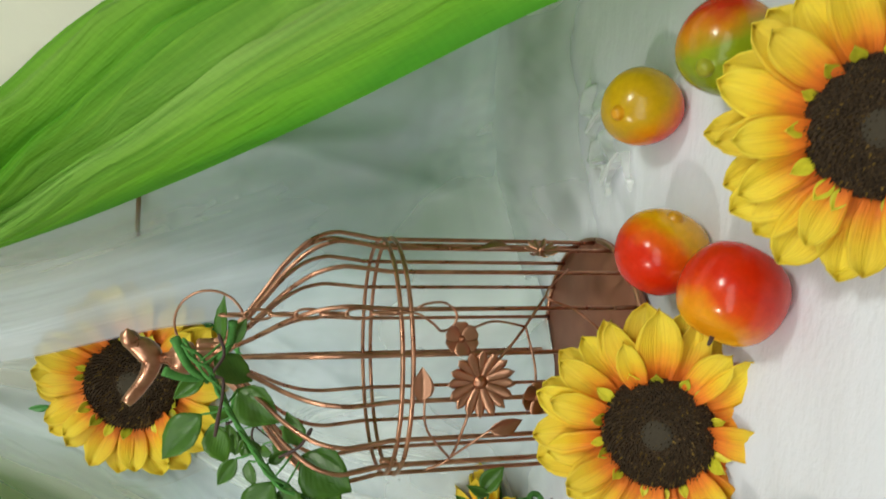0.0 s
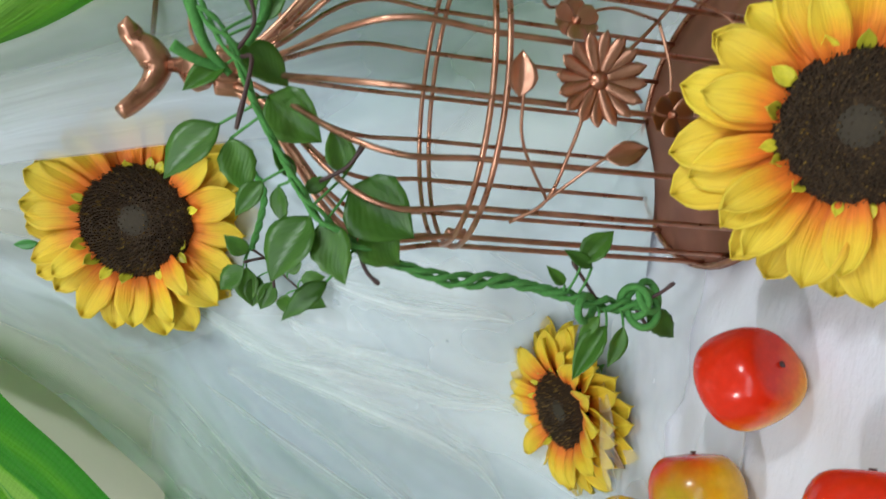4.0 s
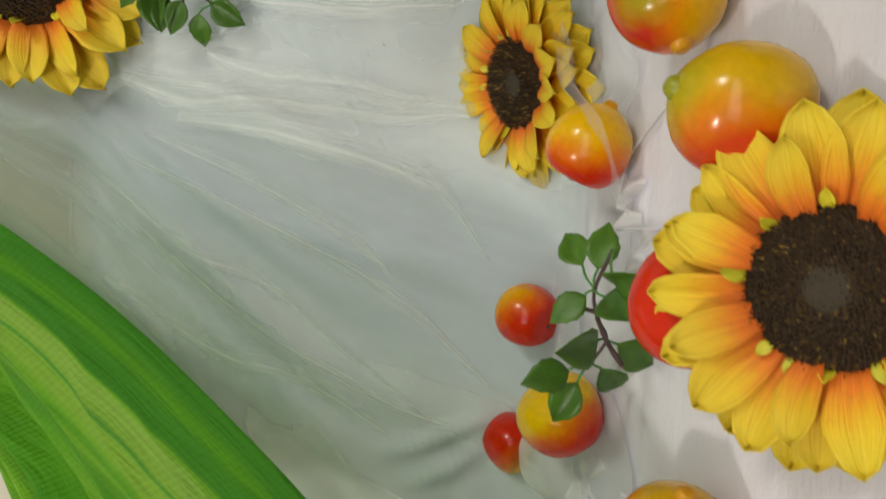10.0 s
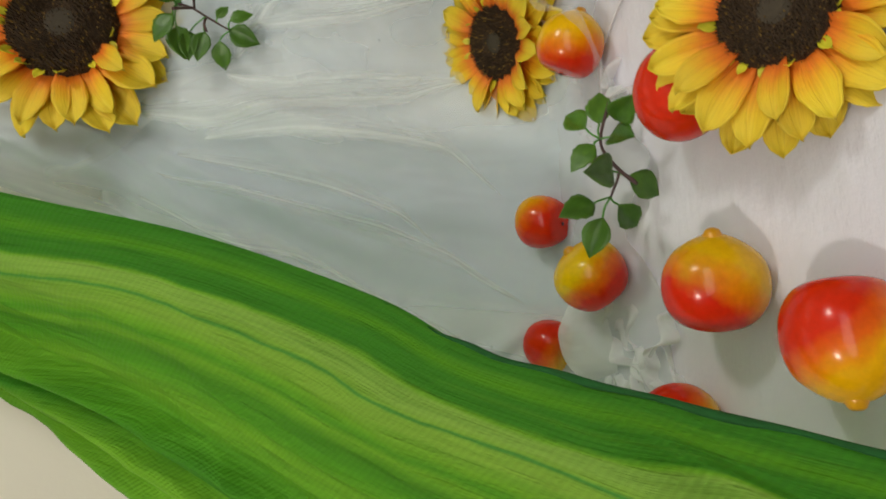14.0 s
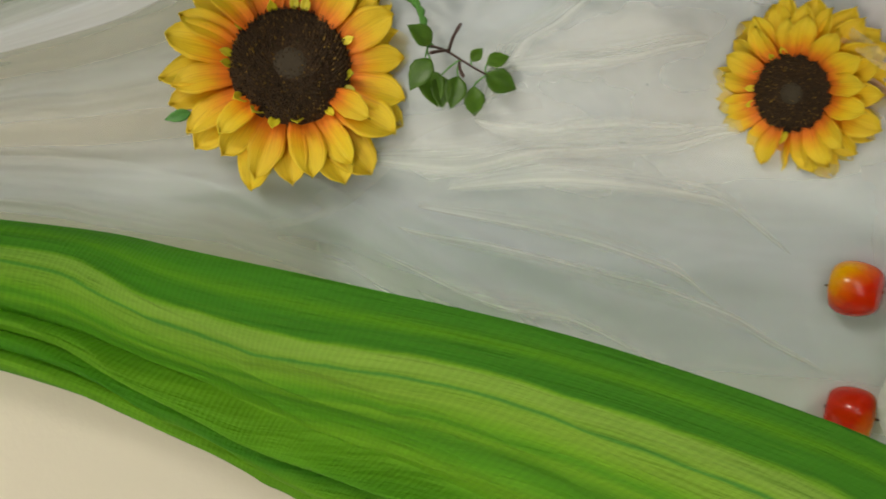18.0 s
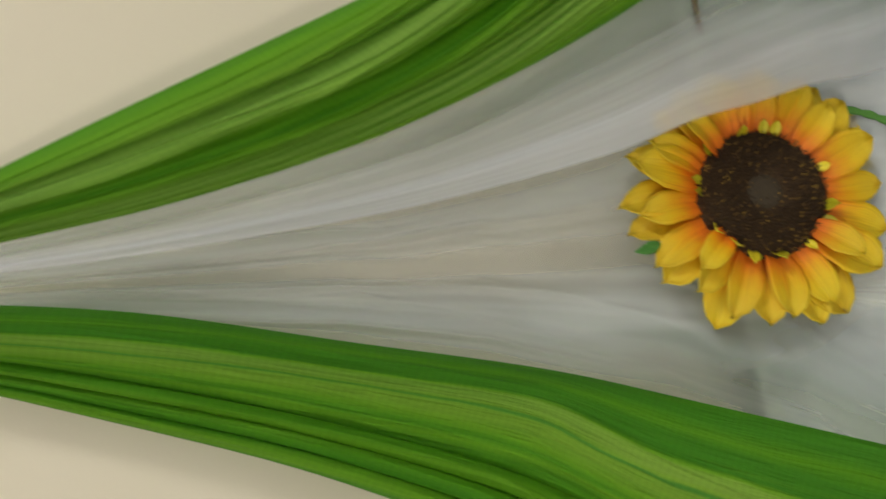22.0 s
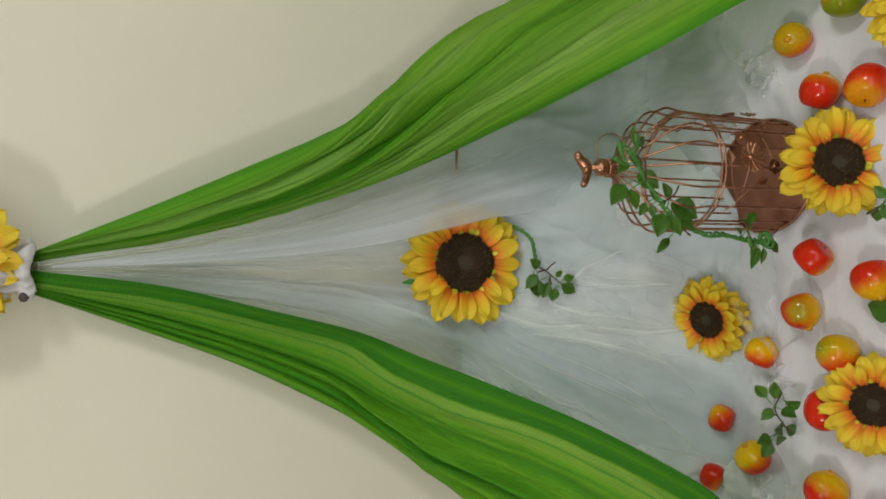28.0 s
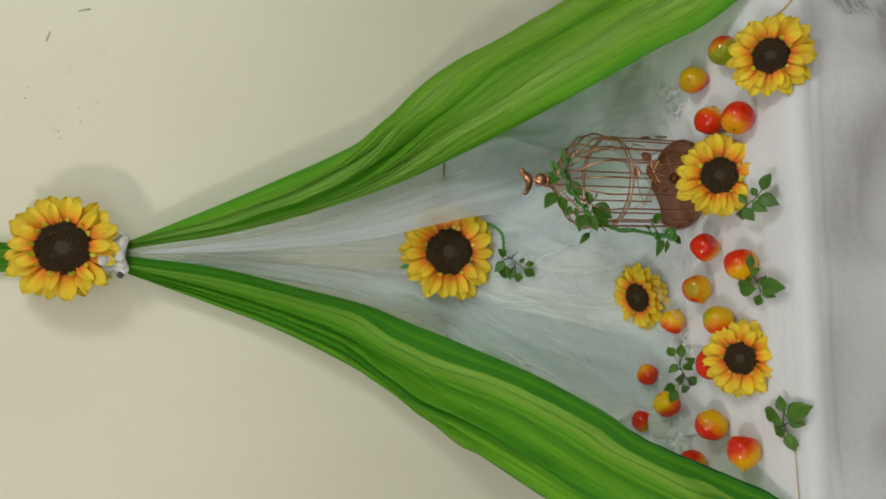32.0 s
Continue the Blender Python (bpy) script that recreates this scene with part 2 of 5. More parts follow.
def leaf_cloth(name, dark, light, back=None):
    m, nt, b = material(name, 0.36)
    uv = coords(nt, "UV")
    n = noise_tex(nt, uv, 2.2, 2)
    info = nt.nodes.new("ShaderNodeObjectInfo")
    r = ramp(nt, n.outputs[0], [(0.3, dark), (0.7, light)])
    tone = ramp(nt, info.outputs["Random"], [(0.0, (0.7, 0.75, 0.7)), (1.0, (1.2, 1.15, 1.1))])
    nt.links.new(mix_colour(nt, 1.0, r.outputs[0], tone.outputs[0], "MULTIPLY"), b.inputs["Base Color"])
    w = node(nt, "ShaderNodeTexWave", Scale=5.0, Distortion=1.0)
    w.bands_direction = "DIAGONAL"
    nt.links.new(uv, w.inputs["Vector"])
    bump(nt, b, w.outputs[0], 0.10, 0.0008)
    b.inputs["Specular IOR Level"].default_value = 0.4
    return m


def copper():
    m, nt, b = material("rose_copper_wire", 0.3, 1.0)
    c = coords(nt, "Object")
    n = noise_tex(nt, c, 60, 4)
    r = ramp(nt, n.outputs[0], [(0.3, (0.36, 0.165, 0.105)), (0.7, (0.60, 0.33, 0.225))])
    nt.links.new(r.outputs[0], b.inputs["Base Color"])
    q = ramp(nt, n.outputs[0], [(0.3, (0.24,) * 3), (0.7, (0.42,) * 3)])
    nt.links.new(q.outputs[0], b.inputs["Roughness"])
    bump(nt, b, n.outputs[0], 0.1, 0.0008)
    return m


def copper_plate():
    m, nt, b = material("painted_copper_plate", 0.5, 0.35)
    c = coords(nt, "Object")
    n = noise_tex(nt, c, 35, 5)
    r = ramp(nt, n.outputs[0], [(0.3, (0.25, 0.095, 0.06)), (0.75, (0.34, 0.14, 0.09))])
    nt.links.new(r.outputs[0], b.inputs["Base Color"])
    return m


def fruit_skin(name, low, mid, high, toward, shift=0.0, warp=0.45, patch=None):
    """Lacquered fruit: blushes from high to low on its side toward the given direction, with a blotchy border."""
    m, nt, b = material(name, 0.2)
    c = coords(nt, "Object")
    dot = nt.nodes.new("ShaderNodeVectorMath")
    dot.operation = "DOT_PRODUCT"
    dot.inputs[1].default_value = toward
    nt.links.new(c, dot.inputs[0])
    n = noise_tex(nt, c, 30, 4, 0.55)
    a = nt.nodes.new("ShaderNodeMath")
    a.operation = "MULTIPLY_ADD"
    a.inputs[1].default_value = -19.0
    a.inputs[2].default_value = 0.5 - shift - warp / 2
    nt.links.new(dot.outputs["Value"], a.inputs[0])
    d = nt.nodes.new("ShaderNodeMath")
    d.operation = "MULTIPLY_ADD"
    d.inputs[1].default_value = warp
    nt.links.new(n.outputs[0], d.inputs[0])
    nt.links.new(a.outputs[0], d.inputs[2])
    r = ramp(nt, d.outputs[0], [(0.28, low), (0.50, mid), (0.72, high)])
    skin = r.outputs[0]
    if patch:
        near = nt.nodes.new("ShaderNodeVectorMath")
        near.operation = "DOT_PRODUCT"
        near.inputs[1].default_value = patch[0]
        nt.links.new(c, near.inputs[0])
        ragged = nt.nodes.new("ShaderNodeMath")
        ragged.operation = "MULTIPLY_ADD"
        ragged.inputs[1].default_value = 0.016
        nt.links.new(n.outputs[0], ragged.inputs[0])
        nt.links.new(near.outputs["Value"], ragged.inputs[2])
        where = ramp(nt, ragged.outputs[0], [(patch[2], (0, 0, 0)), (patch[2] + 0.014, (0.9,) * 3)])
        skin = mix_colour(nt, where.outputs[0], skin, patch[1])
    s = noise_tex(nt, c, 220, 2)
    sr = ramp(nt, s.outputs[0], [(0.3, (0.92, 0.92, 0.92)), (0.7, (1.04, 1.04, 1.04))])
    nt.links.new(mix_colour(nt, 1.0, skin, sr.outputs[0], "MULTIPLY"), b.inputs["Base Color"])
    b.inputs["Specular IOR Level"].default_value = 0.32
    b.inputs["Coat Weight"].default_value = 0.12
    b.inputs["Coat Roughness"].default_value = 0.08
    w = noise_tex(nt, c, 70, 3)
    bump(nt, b, w.outputs[0], 0.12, 0.002)
    return m


def plain(name, colour, rough=0.7, metal=0.0, scale=40):
    m, nt, b = material(name, rough, metal)
    c = coords(nt, "Object")
    n = noise_tex(nt, c, scale, 4)
    r = ramp(nt, n.outputs[0], [(0.3, tuple(v * 0.8 for v in colour)), (0.7, tuple(min(1, v * 1.12) for v in colour))])
    nt.links.new(r.outputs[0], b.inputs["Base Color"])
    bump(nt, b, n.outputs[0], 0.2, 0.002)
    return m


M_WALL = wall_paint()
M_SHEET = sheet_cotton("white_cotton_sheet", (0.76, 0.758, 0.862))
M_BOARD = sheet_cotton("white_board_cover", (0.82, 0.87, 0.93), 0.15)
M_TULLE = tulle("white_tulle", (0.14, 0.82), (0.70, 0.785, 0.875), (0.16, 0.60), 0.35)
M_TULLE_FULL = tulle("doubled_white_tulle", (0.90, 1.0), (0.89, 0.94, 0.97), relief=0.5, start=0.045)
M_TULLE_FINE = tulle("white_tulle_ruffle", (0.20, 0.50), (0.82, 0.86, 0.90))
M_TULLE_VEIL = tulle("gathered_tulle_veil", (0.66, 0.93), (0.66, 0.705, 0.80), relief=0.25, fade=(0.02, 0.25))
M_TULLE_PLEAT = tulle("pleated_tulle", (0.30, 0.66), (0.88, 0.93, 0.945), relief=0.15, fade=(0.10, 0.22))
M_TULLE_HEAP = tulle("heaped_white_tulle", (0.55, 0.85), (0.86, 0.89, 0.92))
EMERALD, CREAM = (0.045, 0.30, 0.055), (0.36, 0.57, 0.14)
MID, GRASS, LIME_G, PALE = (0.040, 0.235, 0.014), (0.095, 0.36, 0.018), (0.198, 0.48, 0.030), (0.285, 0.53, 0.065)
M_HEM = plain("dark_green_hem", (0.008, 0.090, 0.016), 0.95, 0.0, 60)
M_TULLE_THIN = tulle("single_white_tulle", (0.12, 0.34), (0.84, 0.88, 0.92))
M_TULLE_CURL = tulle("crumpled_white_tulle", (0.32, 0.75), (0.94, 0.96, 0.98))
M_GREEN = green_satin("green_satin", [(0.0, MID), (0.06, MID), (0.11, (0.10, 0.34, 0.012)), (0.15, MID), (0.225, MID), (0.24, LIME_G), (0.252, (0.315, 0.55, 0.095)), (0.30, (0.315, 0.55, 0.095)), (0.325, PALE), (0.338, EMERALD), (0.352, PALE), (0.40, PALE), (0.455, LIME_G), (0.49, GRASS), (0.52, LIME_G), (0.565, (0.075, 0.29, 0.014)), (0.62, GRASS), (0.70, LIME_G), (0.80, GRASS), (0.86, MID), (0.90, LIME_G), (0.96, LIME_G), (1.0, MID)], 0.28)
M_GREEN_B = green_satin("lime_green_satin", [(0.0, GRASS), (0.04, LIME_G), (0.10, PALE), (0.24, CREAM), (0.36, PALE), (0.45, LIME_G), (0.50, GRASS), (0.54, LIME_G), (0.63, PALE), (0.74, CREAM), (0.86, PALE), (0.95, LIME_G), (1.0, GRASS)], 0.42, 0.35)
M_PETAL = petal_cloth()
M_SEED = seed_disc()
M_TIPS = seed_tips()
M_HEART = plain("seed_head_centre", (0.055, 0.042, 0.027), 0.9, 0.0, 300)
M_LEAF = leaf_cloth("artificial_leaf", (0.046, 0.130, 0.013), (0.080, 0.195, 0.022))
M_SEPAL = leaf_cloth("green_sepal_cloth", (0.05, 0.22, 0.05), (0.10, 0.33, 0.08))
M_BRACT = leaf_cloth("yellow_green_bract", (0.62, 0.55, 0.03), (0.80, 0.70, 0.05))
M_VINE = plain("twisted_paper_vine", (0.085, 0.27, 0.055), 0.85, 0.0, 420)
M_TWIG = plain("brown_twig", (0.07, 0.035, 0.035), 0.6)
M_COPPER = copper()
M_PLATE = copper_plate()
M_NUB = plain("fruit_stem_end", (0.72, 0.33, 0.01), 0.3)
M_BOW = sheet_cotton("white_ruched_band", (0.68, 0.67, 0.72), 0.5)
M_BEAD = plain("dark_bead", (0.08, 0.06, 0.06), 0.4)
M_TAN = plain("beige_netted_petal", (0.45, 0.30, 0.19), 0.8)
M_STRIP = plain("brown_wood_strip", (0.22, 0.12, 0.06), 0.6)
M_MARK = plain("grey_chip", (0.68, 0.64, 0.56), 0.9)
M_WOOD = plain("pale_cane", (0.55, 0.38, 0.2), 0.6)
M_STEEL = plain("grey_steel", (0.35, 0.35, 0.34), 0.4, 0.8)
M_FLOOR = plain("beige_floor_tile", (0.5, 0.45, 0.38), 0.4, 0.0, 3)
M_CEIL = plain("white_ceiling_paint", (0.8, 0.79, 0.76), 0.9, 0.0, 5)
RED, ORANGE, YELLOW, LIME = (0.66, 0.022, 0.004), (0.78, 0.085, 0.006), (0.84, 0.42, 0.006), (0.50, 0.36, 0.010)
GREEN = (0.24, 0.30, 0.010)
M_NUB_GREEN = plain("green_fruit_stem_end", (0.33, 0.33, 0.015), 0.35)


# ---- mesh helpers ----
def mesh(name, verts, faces, uvs=None, smooth=True):
    me = bpy.data.meshes.new(name)
    me.from_pydata([tuple(map(float, v)) for v in verts], [], [tuple(map(int, f)) for f in faces])
    if uvs is not None:
        layer = me.uv_layers.new(name="UVMap")
        uv = np.asarray(uvs, float)
        loops = np.empty(len(me.loops), int)
        me.loops.foreach_get("vertex_index", loops)
        layer.data.foreach_set("uv", uv[loops].ravel())
    if smooth:
        me.polygons.foreach_set("use_smooth", [True] * len(me.polygons))
    me.update()
    return me


def grid(fn, nu, nv, name="sheet", uv=(1.0, 1.0), thick=0.0):
    """A sheet from fn(u, v), u and v from 0 to 1. thick: a second skin that far behind, with closed rims."""
    us, vs = np.linspace(0, 1, nu), np.linspace(0, 1, nv)
    pts = np.array([[fn(u, v) for u in us] for v in vs], float)
    uvs = [(u * uv[0], v * uv[1]) for v in vs for u in us]
    verts = pts.reshape(-1, 3)
    quad = [(j * nu + i, j * nu + i + 1, (j + 1) * nu + i + 1, (j + 1) * nu + i) for j in range(nv - 1) for i in range(nu - 1)]
    if thick:
        du, dv = np.gradient(pts, axis=1), np.gradient(pts, axis=0)
        nrm = np.cross(du, dv)
        nrm /= np.linalg.norm(nrm, axis=2, keepdims=True) + 1e-12
        back = (pts - nrm * thick).reshape(-1, 3)
        k = nu * nv
        rim = [i for i in range(nu)] + [j * nu + nu - 1 for j in range(1, nv)] + [(nv - 1) * nu + i for i in range(nu - 2, -1, -1)] + [j * nu for j in range(nv - 2, 0, -1)]
        quad = quad + [tuple(k + q for q in reversed(f)) for f in quad]
        quad += [(rim[(n + 1) % len(rim)], rim[n], k + rim[n], k + rim[(n + 1) % len(rim)]) for n in range(len(rim))]
        verts, uvs = np.concatenate([verts, back]), uvs + uvs
    return mesh(name, verts, quad, uvs)


def smooth_path(points, n):
    """n points on a Catmull-Rom curve through the given ones."""
    p = np.array(points, float)
    p = np.concatenate([[2 * p[0] - p[1]], p, [2 * p[-1] - p[-2]]])
    out = []
    for s in np.linspace(0, len(points) - 1, n):
        i = min(int(s), len(points) - 2)
        t = s - i
        a, b, c, d = p[i], p[i + 1], p[i + 2], p[i + 3]
        out.append(0.5 * (2 * b + (c - a) * t + (2 * a - 5 * b + 4 * c - d) * t * t + (3 * b - a - 3 * c + d) * t**3))
    return np.array(out)


def tube_data(path, radius, sides=8, closed=False, base=0):
    path = np.array(path, float)
    n = len(path)
    rad = np.full(n, radius) if np.isscalar(radius) else np.array(radius, float)
    tan = np.gradient(path, axis=0)
    if closed:
        tan = np.roll(path, -1, 0) - np.roll(path, 1, 0)
    tan /= np.linalg.norm(tan, axis=1, keepdims=True) + 1e-12
    ref = np.array([0, 0, 1.0]) if abs(tan[0][2]) < 0.9 else np.array([1.0, 0, 0])
    side = np.cross(tan[0], ref)
    verts = []
    for k in range(n):
        side = side - tan[k] * (side @ tan[k])
        side /= np.linalg.norm(side) + 1e-12
        up = np.cross(tan[k], side)
        for j in range(sides):
            a = 2 * math.pi * j / sides
            verts.append(path[k] + rad[k] * (math.cos(a) * side + math.sin(a) * up))
    faces = []
    for k in range(n if closed else n - 1):
        for j in range(sides):
            a, b = k * sides + j, k * sides + (j + 1) % sides
            c, d = ((k + 1) % n) * sides + (j + 1) % sides, ((k + 1) % n) * sides + j
            faces.append((base + a, base + b, base + c, base + d))
    if not closed:
        faces.append(tuple(base + j for j in reversed(range(sides))))
        faces.append(tuple(base + (n - 1) * sides + j for j in range(sides)))
    uvs = [(j / sides, k / max(1, n - 1)) for k in range(n) for j in range(sides)]
    return verts, faces, uvs


def tube(path, radius, sides=8, closed=False, name="tube"):
    return mesh(name, *tube_data(path, radius, sides, closed))


def tubes(items, name="tubes"):
    verts, faces, uvs = [], [], []
    for path, radius, sides, closed in items:
        v, f, u = tube_data(path, radius, sides, closed, len(verts))
        verts += v
        faces += f
        uvs += u
    return mesh(name, verts, faces, uvs)


def lathe(profile, n=32, name="lathe", wobble=None):
    """Turns (radius, height) pairs round z. wobble(angle, height): a factor on the radius."""
    verts, faces, uvs = [], [], []
    for k, (r, z) in enumerate(profile):
        for j in range(n):
            a = 2 * math.pi * j / n
            q = r * (wobble(a, k / (len(profile) - 1)) if wobble else 1)
            verts.append((q * math.cos(a), q * math.sin(a), z))
            uvs.append((0.5 + 0.5 * q / 0.05 * math.cos(a), 0.5 + 0.5 * q / 0.05 * math.sin(a)))
    for k in range(len(profile) - 1):
        for j in range(n):
            faces.append((k * n + j, k * n + (j + 1) % n, (k + 1) * n + (j + 1) % n, (k + 1) * n + j))
    faces.append(tuple(reversed(range(n))))
    faces.append(tuple((len(profile) - 1) * n + j for j in range(n)))
    return mesh(name, verts, faces, uvs)


def circle(r, z, n=64, cx=0.0, cy=0.0):
    return [(cx + r * math.cos(2 * math.pi * k / n), cy + r * math.sin(2 * math.pi * k / n), z) for k in range(n)]


def part(name, me, mat, parent, label="", at=None):
    ob = new(name, me)
    if not me.materials:
        me.materials.append(mat)
    ob.parent = parent
    if at is not None:
        ob.matrix_basis = at
    if label:
        ob["label"] = label
    return ob


def thing(name, at, label, category, group="", kind=""):
    ob = new(name)
    ob.empty_display_size = 0.05
    ob.matrix_basis = at
    return tagged(ob, label, category, group, kind)


def solid(name, me, mat, label="", category="", group="", kind="", at=None):
    ob = new(name, me)
    if not me.materials:
        me.materials.append(mat)
    if at is not None:
        ob.matrix_basis = at
    return tagged(ob, label, category, group, kind)


def box(name, x0, x1, y0, y1, z0, z1):
    v = [(x, y, z) for z in (z0, z1) for y in (y0, y1) for x in (x0, x1)]
    f = [(0, 2, 3, 1), (4, 5, 7, 6), (0, 1, 5, 4), (2, 6, 7, 3), (0, 4, 6, 2), (1, 3, 7, 5)]
    return mesh(name, v, f, [(a[0], a[1]) for a in v], False)


def facing(place, normal, spin=0.0):
    """A pose at place whose z points along normal."""
    q = Vector(normal).normalized().to_track_quat("Z", "Y").to_matrix().to_4x4()
    return Matrix.Translation(place) @ q @ pose(0, 0, 0, 0, 0, spin)


# ---- the room ----
solid("wall_back", box("wall_back", -3, 3, WALL_Y, WALL_Y + 0.15, 0, 2.8), M_WALL, "cream painted plaster wall behind the display", "wall", kind="structure")
solid("wall_left", box("wall_left", -3.15, -3, -3.5, WALL_Y + 0.15, 0, 2.8), M_WALL, "cream painted side wall", "wall", kind="structure")
solid("wall_right", box("wall_right", 3, 3.15, -3.5, WALL_Y + 0.15, 0, 2.8), M_WALL, "cream painted side wall", "wall", kind="structure")
solid("wall_rear", box("wall_rear", -3, 3, -3.65, -3.5, 0, 2.8), M_WALL, "cream painted wall behind the viewer", "wall", kind="structure")
solid("floor", box("floor", -3.15, 3.15, -3.65, WALL_Y + 0.15, -0.1, 0), M_FLOOR, "plain beige tiled floor", "floor", kind="structure")
solid("ceiling", box("ceiling", -3.15, 3.15, -3.65, WALL_Y + 0.15, 2.8, 2.9), M_CEIL, "white painted ceiling", "ceiling", kind="structure")


# ---- the cloth-covered table and the white board behind it ----
def wrinkle(x, y, s=1.0):
    p = Vector((x, y, 0))
    return s * (0.0035 * noise.noise(p * 6) + 0.002 * noise.noise(p * 15 + Vector((3, 1, 0))) + 0.0012 * abs(noise.noise(Vector((x * 9 + 4 * y, y * 30, 2)))))


def cage_dip(x, y):
    """How far the cage's weight presses the cloth down."""
    far = math.hypot(x + 0.112, y + 0.155)
    return 0.0085 * (0.5 + 0.5 * math.cos(math.pi * min(1.0, max(0.0, (far - 0.105) / 0.09))))


def cloth_point(u, v):
    """The cloth over the table: the top from the back forward, a rounded edge, and the fall in soft folds."""
    x = -1.25 + 2.0 * u
    top = 0.778
    dip = cage_dip(x, max(FRONT_Y, 0.30 - v * 1.45))
    run = v * 1.45
    if run < top:
        y, z = 0.30 - run, TABLE_Z + wrinkle(x, 0.30 - run) * (1 - 90 * dip) - 0.002 - dip
        return x, y, z
    r = 0.03
    arc = r * math.pi / 2
    if run < top + arc:
        a = (run - top) / r
        return x, FRONT_Y - r * math.sin(a), TABLE_Z - 0.002 - r * (1 - math.cos(a)) + wrinkle(x, FRONT_Y)
    drop = run - top - arc
    w = min(1.0, drop / 0.16)
    fold = 0.020 * math.sin(x * 15 + 1.0 + 2.4 * drop * drop) + 0.010 * math.sin(x * 31 + 3.0 * drop) + 0.018 * math.sin(x * 8 - 14 * drop + 2.0) + 0.012 * noise.noise(Vector((x * 3, drop * 1.5, 5)))
    iron = 0.0022 * math.exp(-((x + 0.405 + 0.01 * noise.noise(Vector((drop * 6, 0, 1)))) / 0.005) ** 2) + 0.002 * math.exp(-((drop - 0.012 - 0.008 * noise.noise(Vector((x * 3, 0, 4)))) / 0.004) ** 2)
    fine = 0.003 * (1 - abs(noise.noise(Vector((x * 7 + drop * 3, drop * 9, 8)))) * 2) ** 3
    return x, FRONT_Y - r - 0.02 * w - w * (fold + fine) - iron, TABLE_Z - 0.032 - drop


solid("tablecloth", grid(cloth_point, 300, 200, "tablecloth", (1.6, 1.45), 0.0015), M_SHEET, "white cotton sheet spread over the table, front fall softly creased", "tablecloth")
table = thing("table", pose(0, 0, 0), "table hidden under the white sheet", "table")
part("tabletop", box("tabletop", -1.22, 0.72, -0.470, 0.22, 0.715, 0.744), M_WOOD, table)
for lx in (-1.18, 0.68):
    for ly in (-0.44, 0.17):
        part("leg", box("leg", lx - 0.025, lx + 0.025, ly - 0.025, ly + 0.025, 0.0, 0.715), M_WOOD, table)


def board_front(u, v):
    x, z = -0.74 + 0.91 * u, 0.75 + 0.425 * v
    return x, 0.284 + 0.004 * noise.noise(Vector((x * 4, z * 6, 1))), z


backing = thing("covered_backing_board", pose(0, 0, 0), "low board covered in white cloth standing behind the table", "board")
part("board", box("board", -0.74, 0.17, 0.292, 0.316, 0.0, 1.170), M_BOARD, backing)
part("cloth_cover", grid(lambda u, v: board_front(u, v), 60, 24, "cloth_cover", (1.4, 0.4), 0.003), M_BOARD, backing)

# ---- tulle fan ----
APEX = Vector((-0.246, 0.285, 1.985))


def fan_edges(z):
    left = np.interp(z, [0.72, 0.91, 1.1, 1.18, 1.3, 1.45, 1.6, 1.8, 1.98], [-0.95, -0.85, -0.66, -0.565, -0.475, -0.40, -0.345, -0.295, -0.262])
    right = np.interp(z, [0.72, 0.84, 1.01, 1.18, 1.34, 1.55, 1.77, 1.98], [0.50, 0.42, 0.30, 0.16, 0.04, -0.09, -0.17, -0.232])
    return left, right


FALL = [0.0, 0.455, 0.60, 0.665, 0.745, 0.82, 0.88, 0.925, 0.955, 0.975, 1.0]
FALL_Z = [1.985, 1.42, 1.24, 1.16, 1.06, 0.97, 0.89, 0.83, 0.79, 0.768, 0.758]
NEAR_Y = [0.318, 0.330, 0.258, 0.228, 0.162, 0.11, 0.072, 0.040, 0.008, -0.025, -0.085]
FLAT_Y = [0.318, 0.325, 0.252, 0.248, 0.243, 0.237, 0.228, 0.215, 0.195, 0.165, 0.12]


CREASES = [(0.30, 0.05, 0.62, 0.95), (0.38, -0.12, 0.66, 0.97), (0.45, 0.10, 0.60, 0.90), (0.52, 0.16, 0.64, 0.95), (0.57, -0.08, 0.70, 0.98), (0.62, 0.20, 0.62, 0.93), (0.66, 0.05, 0.68, 0.97), (0.72, 0.22, 0.63, 0.92), (0.76, -0.10, 0.72, 0.98), (0.82, 0.18, 0.66, 0.95), (0.88, 0.02, 0.70, 0.97), (0.20, 0.12, 0.60, 0.96),
           (0.12, -0.03, 0.30, 0.80), (0.35, 0.03, 0.15, 0.60), (0.55, -0.04, 0.20, 0.62), (0.70, 0.05, 0.12, 0.58), (0.86, 0.0, 0.2, 0.6), (0.48, 0.06, 0.1, 0.5)]
DEEP_CREASES = [(0.894, -0.87, 0.872, 0.955), (0.909, -1.10, 0.892, 0.955)]


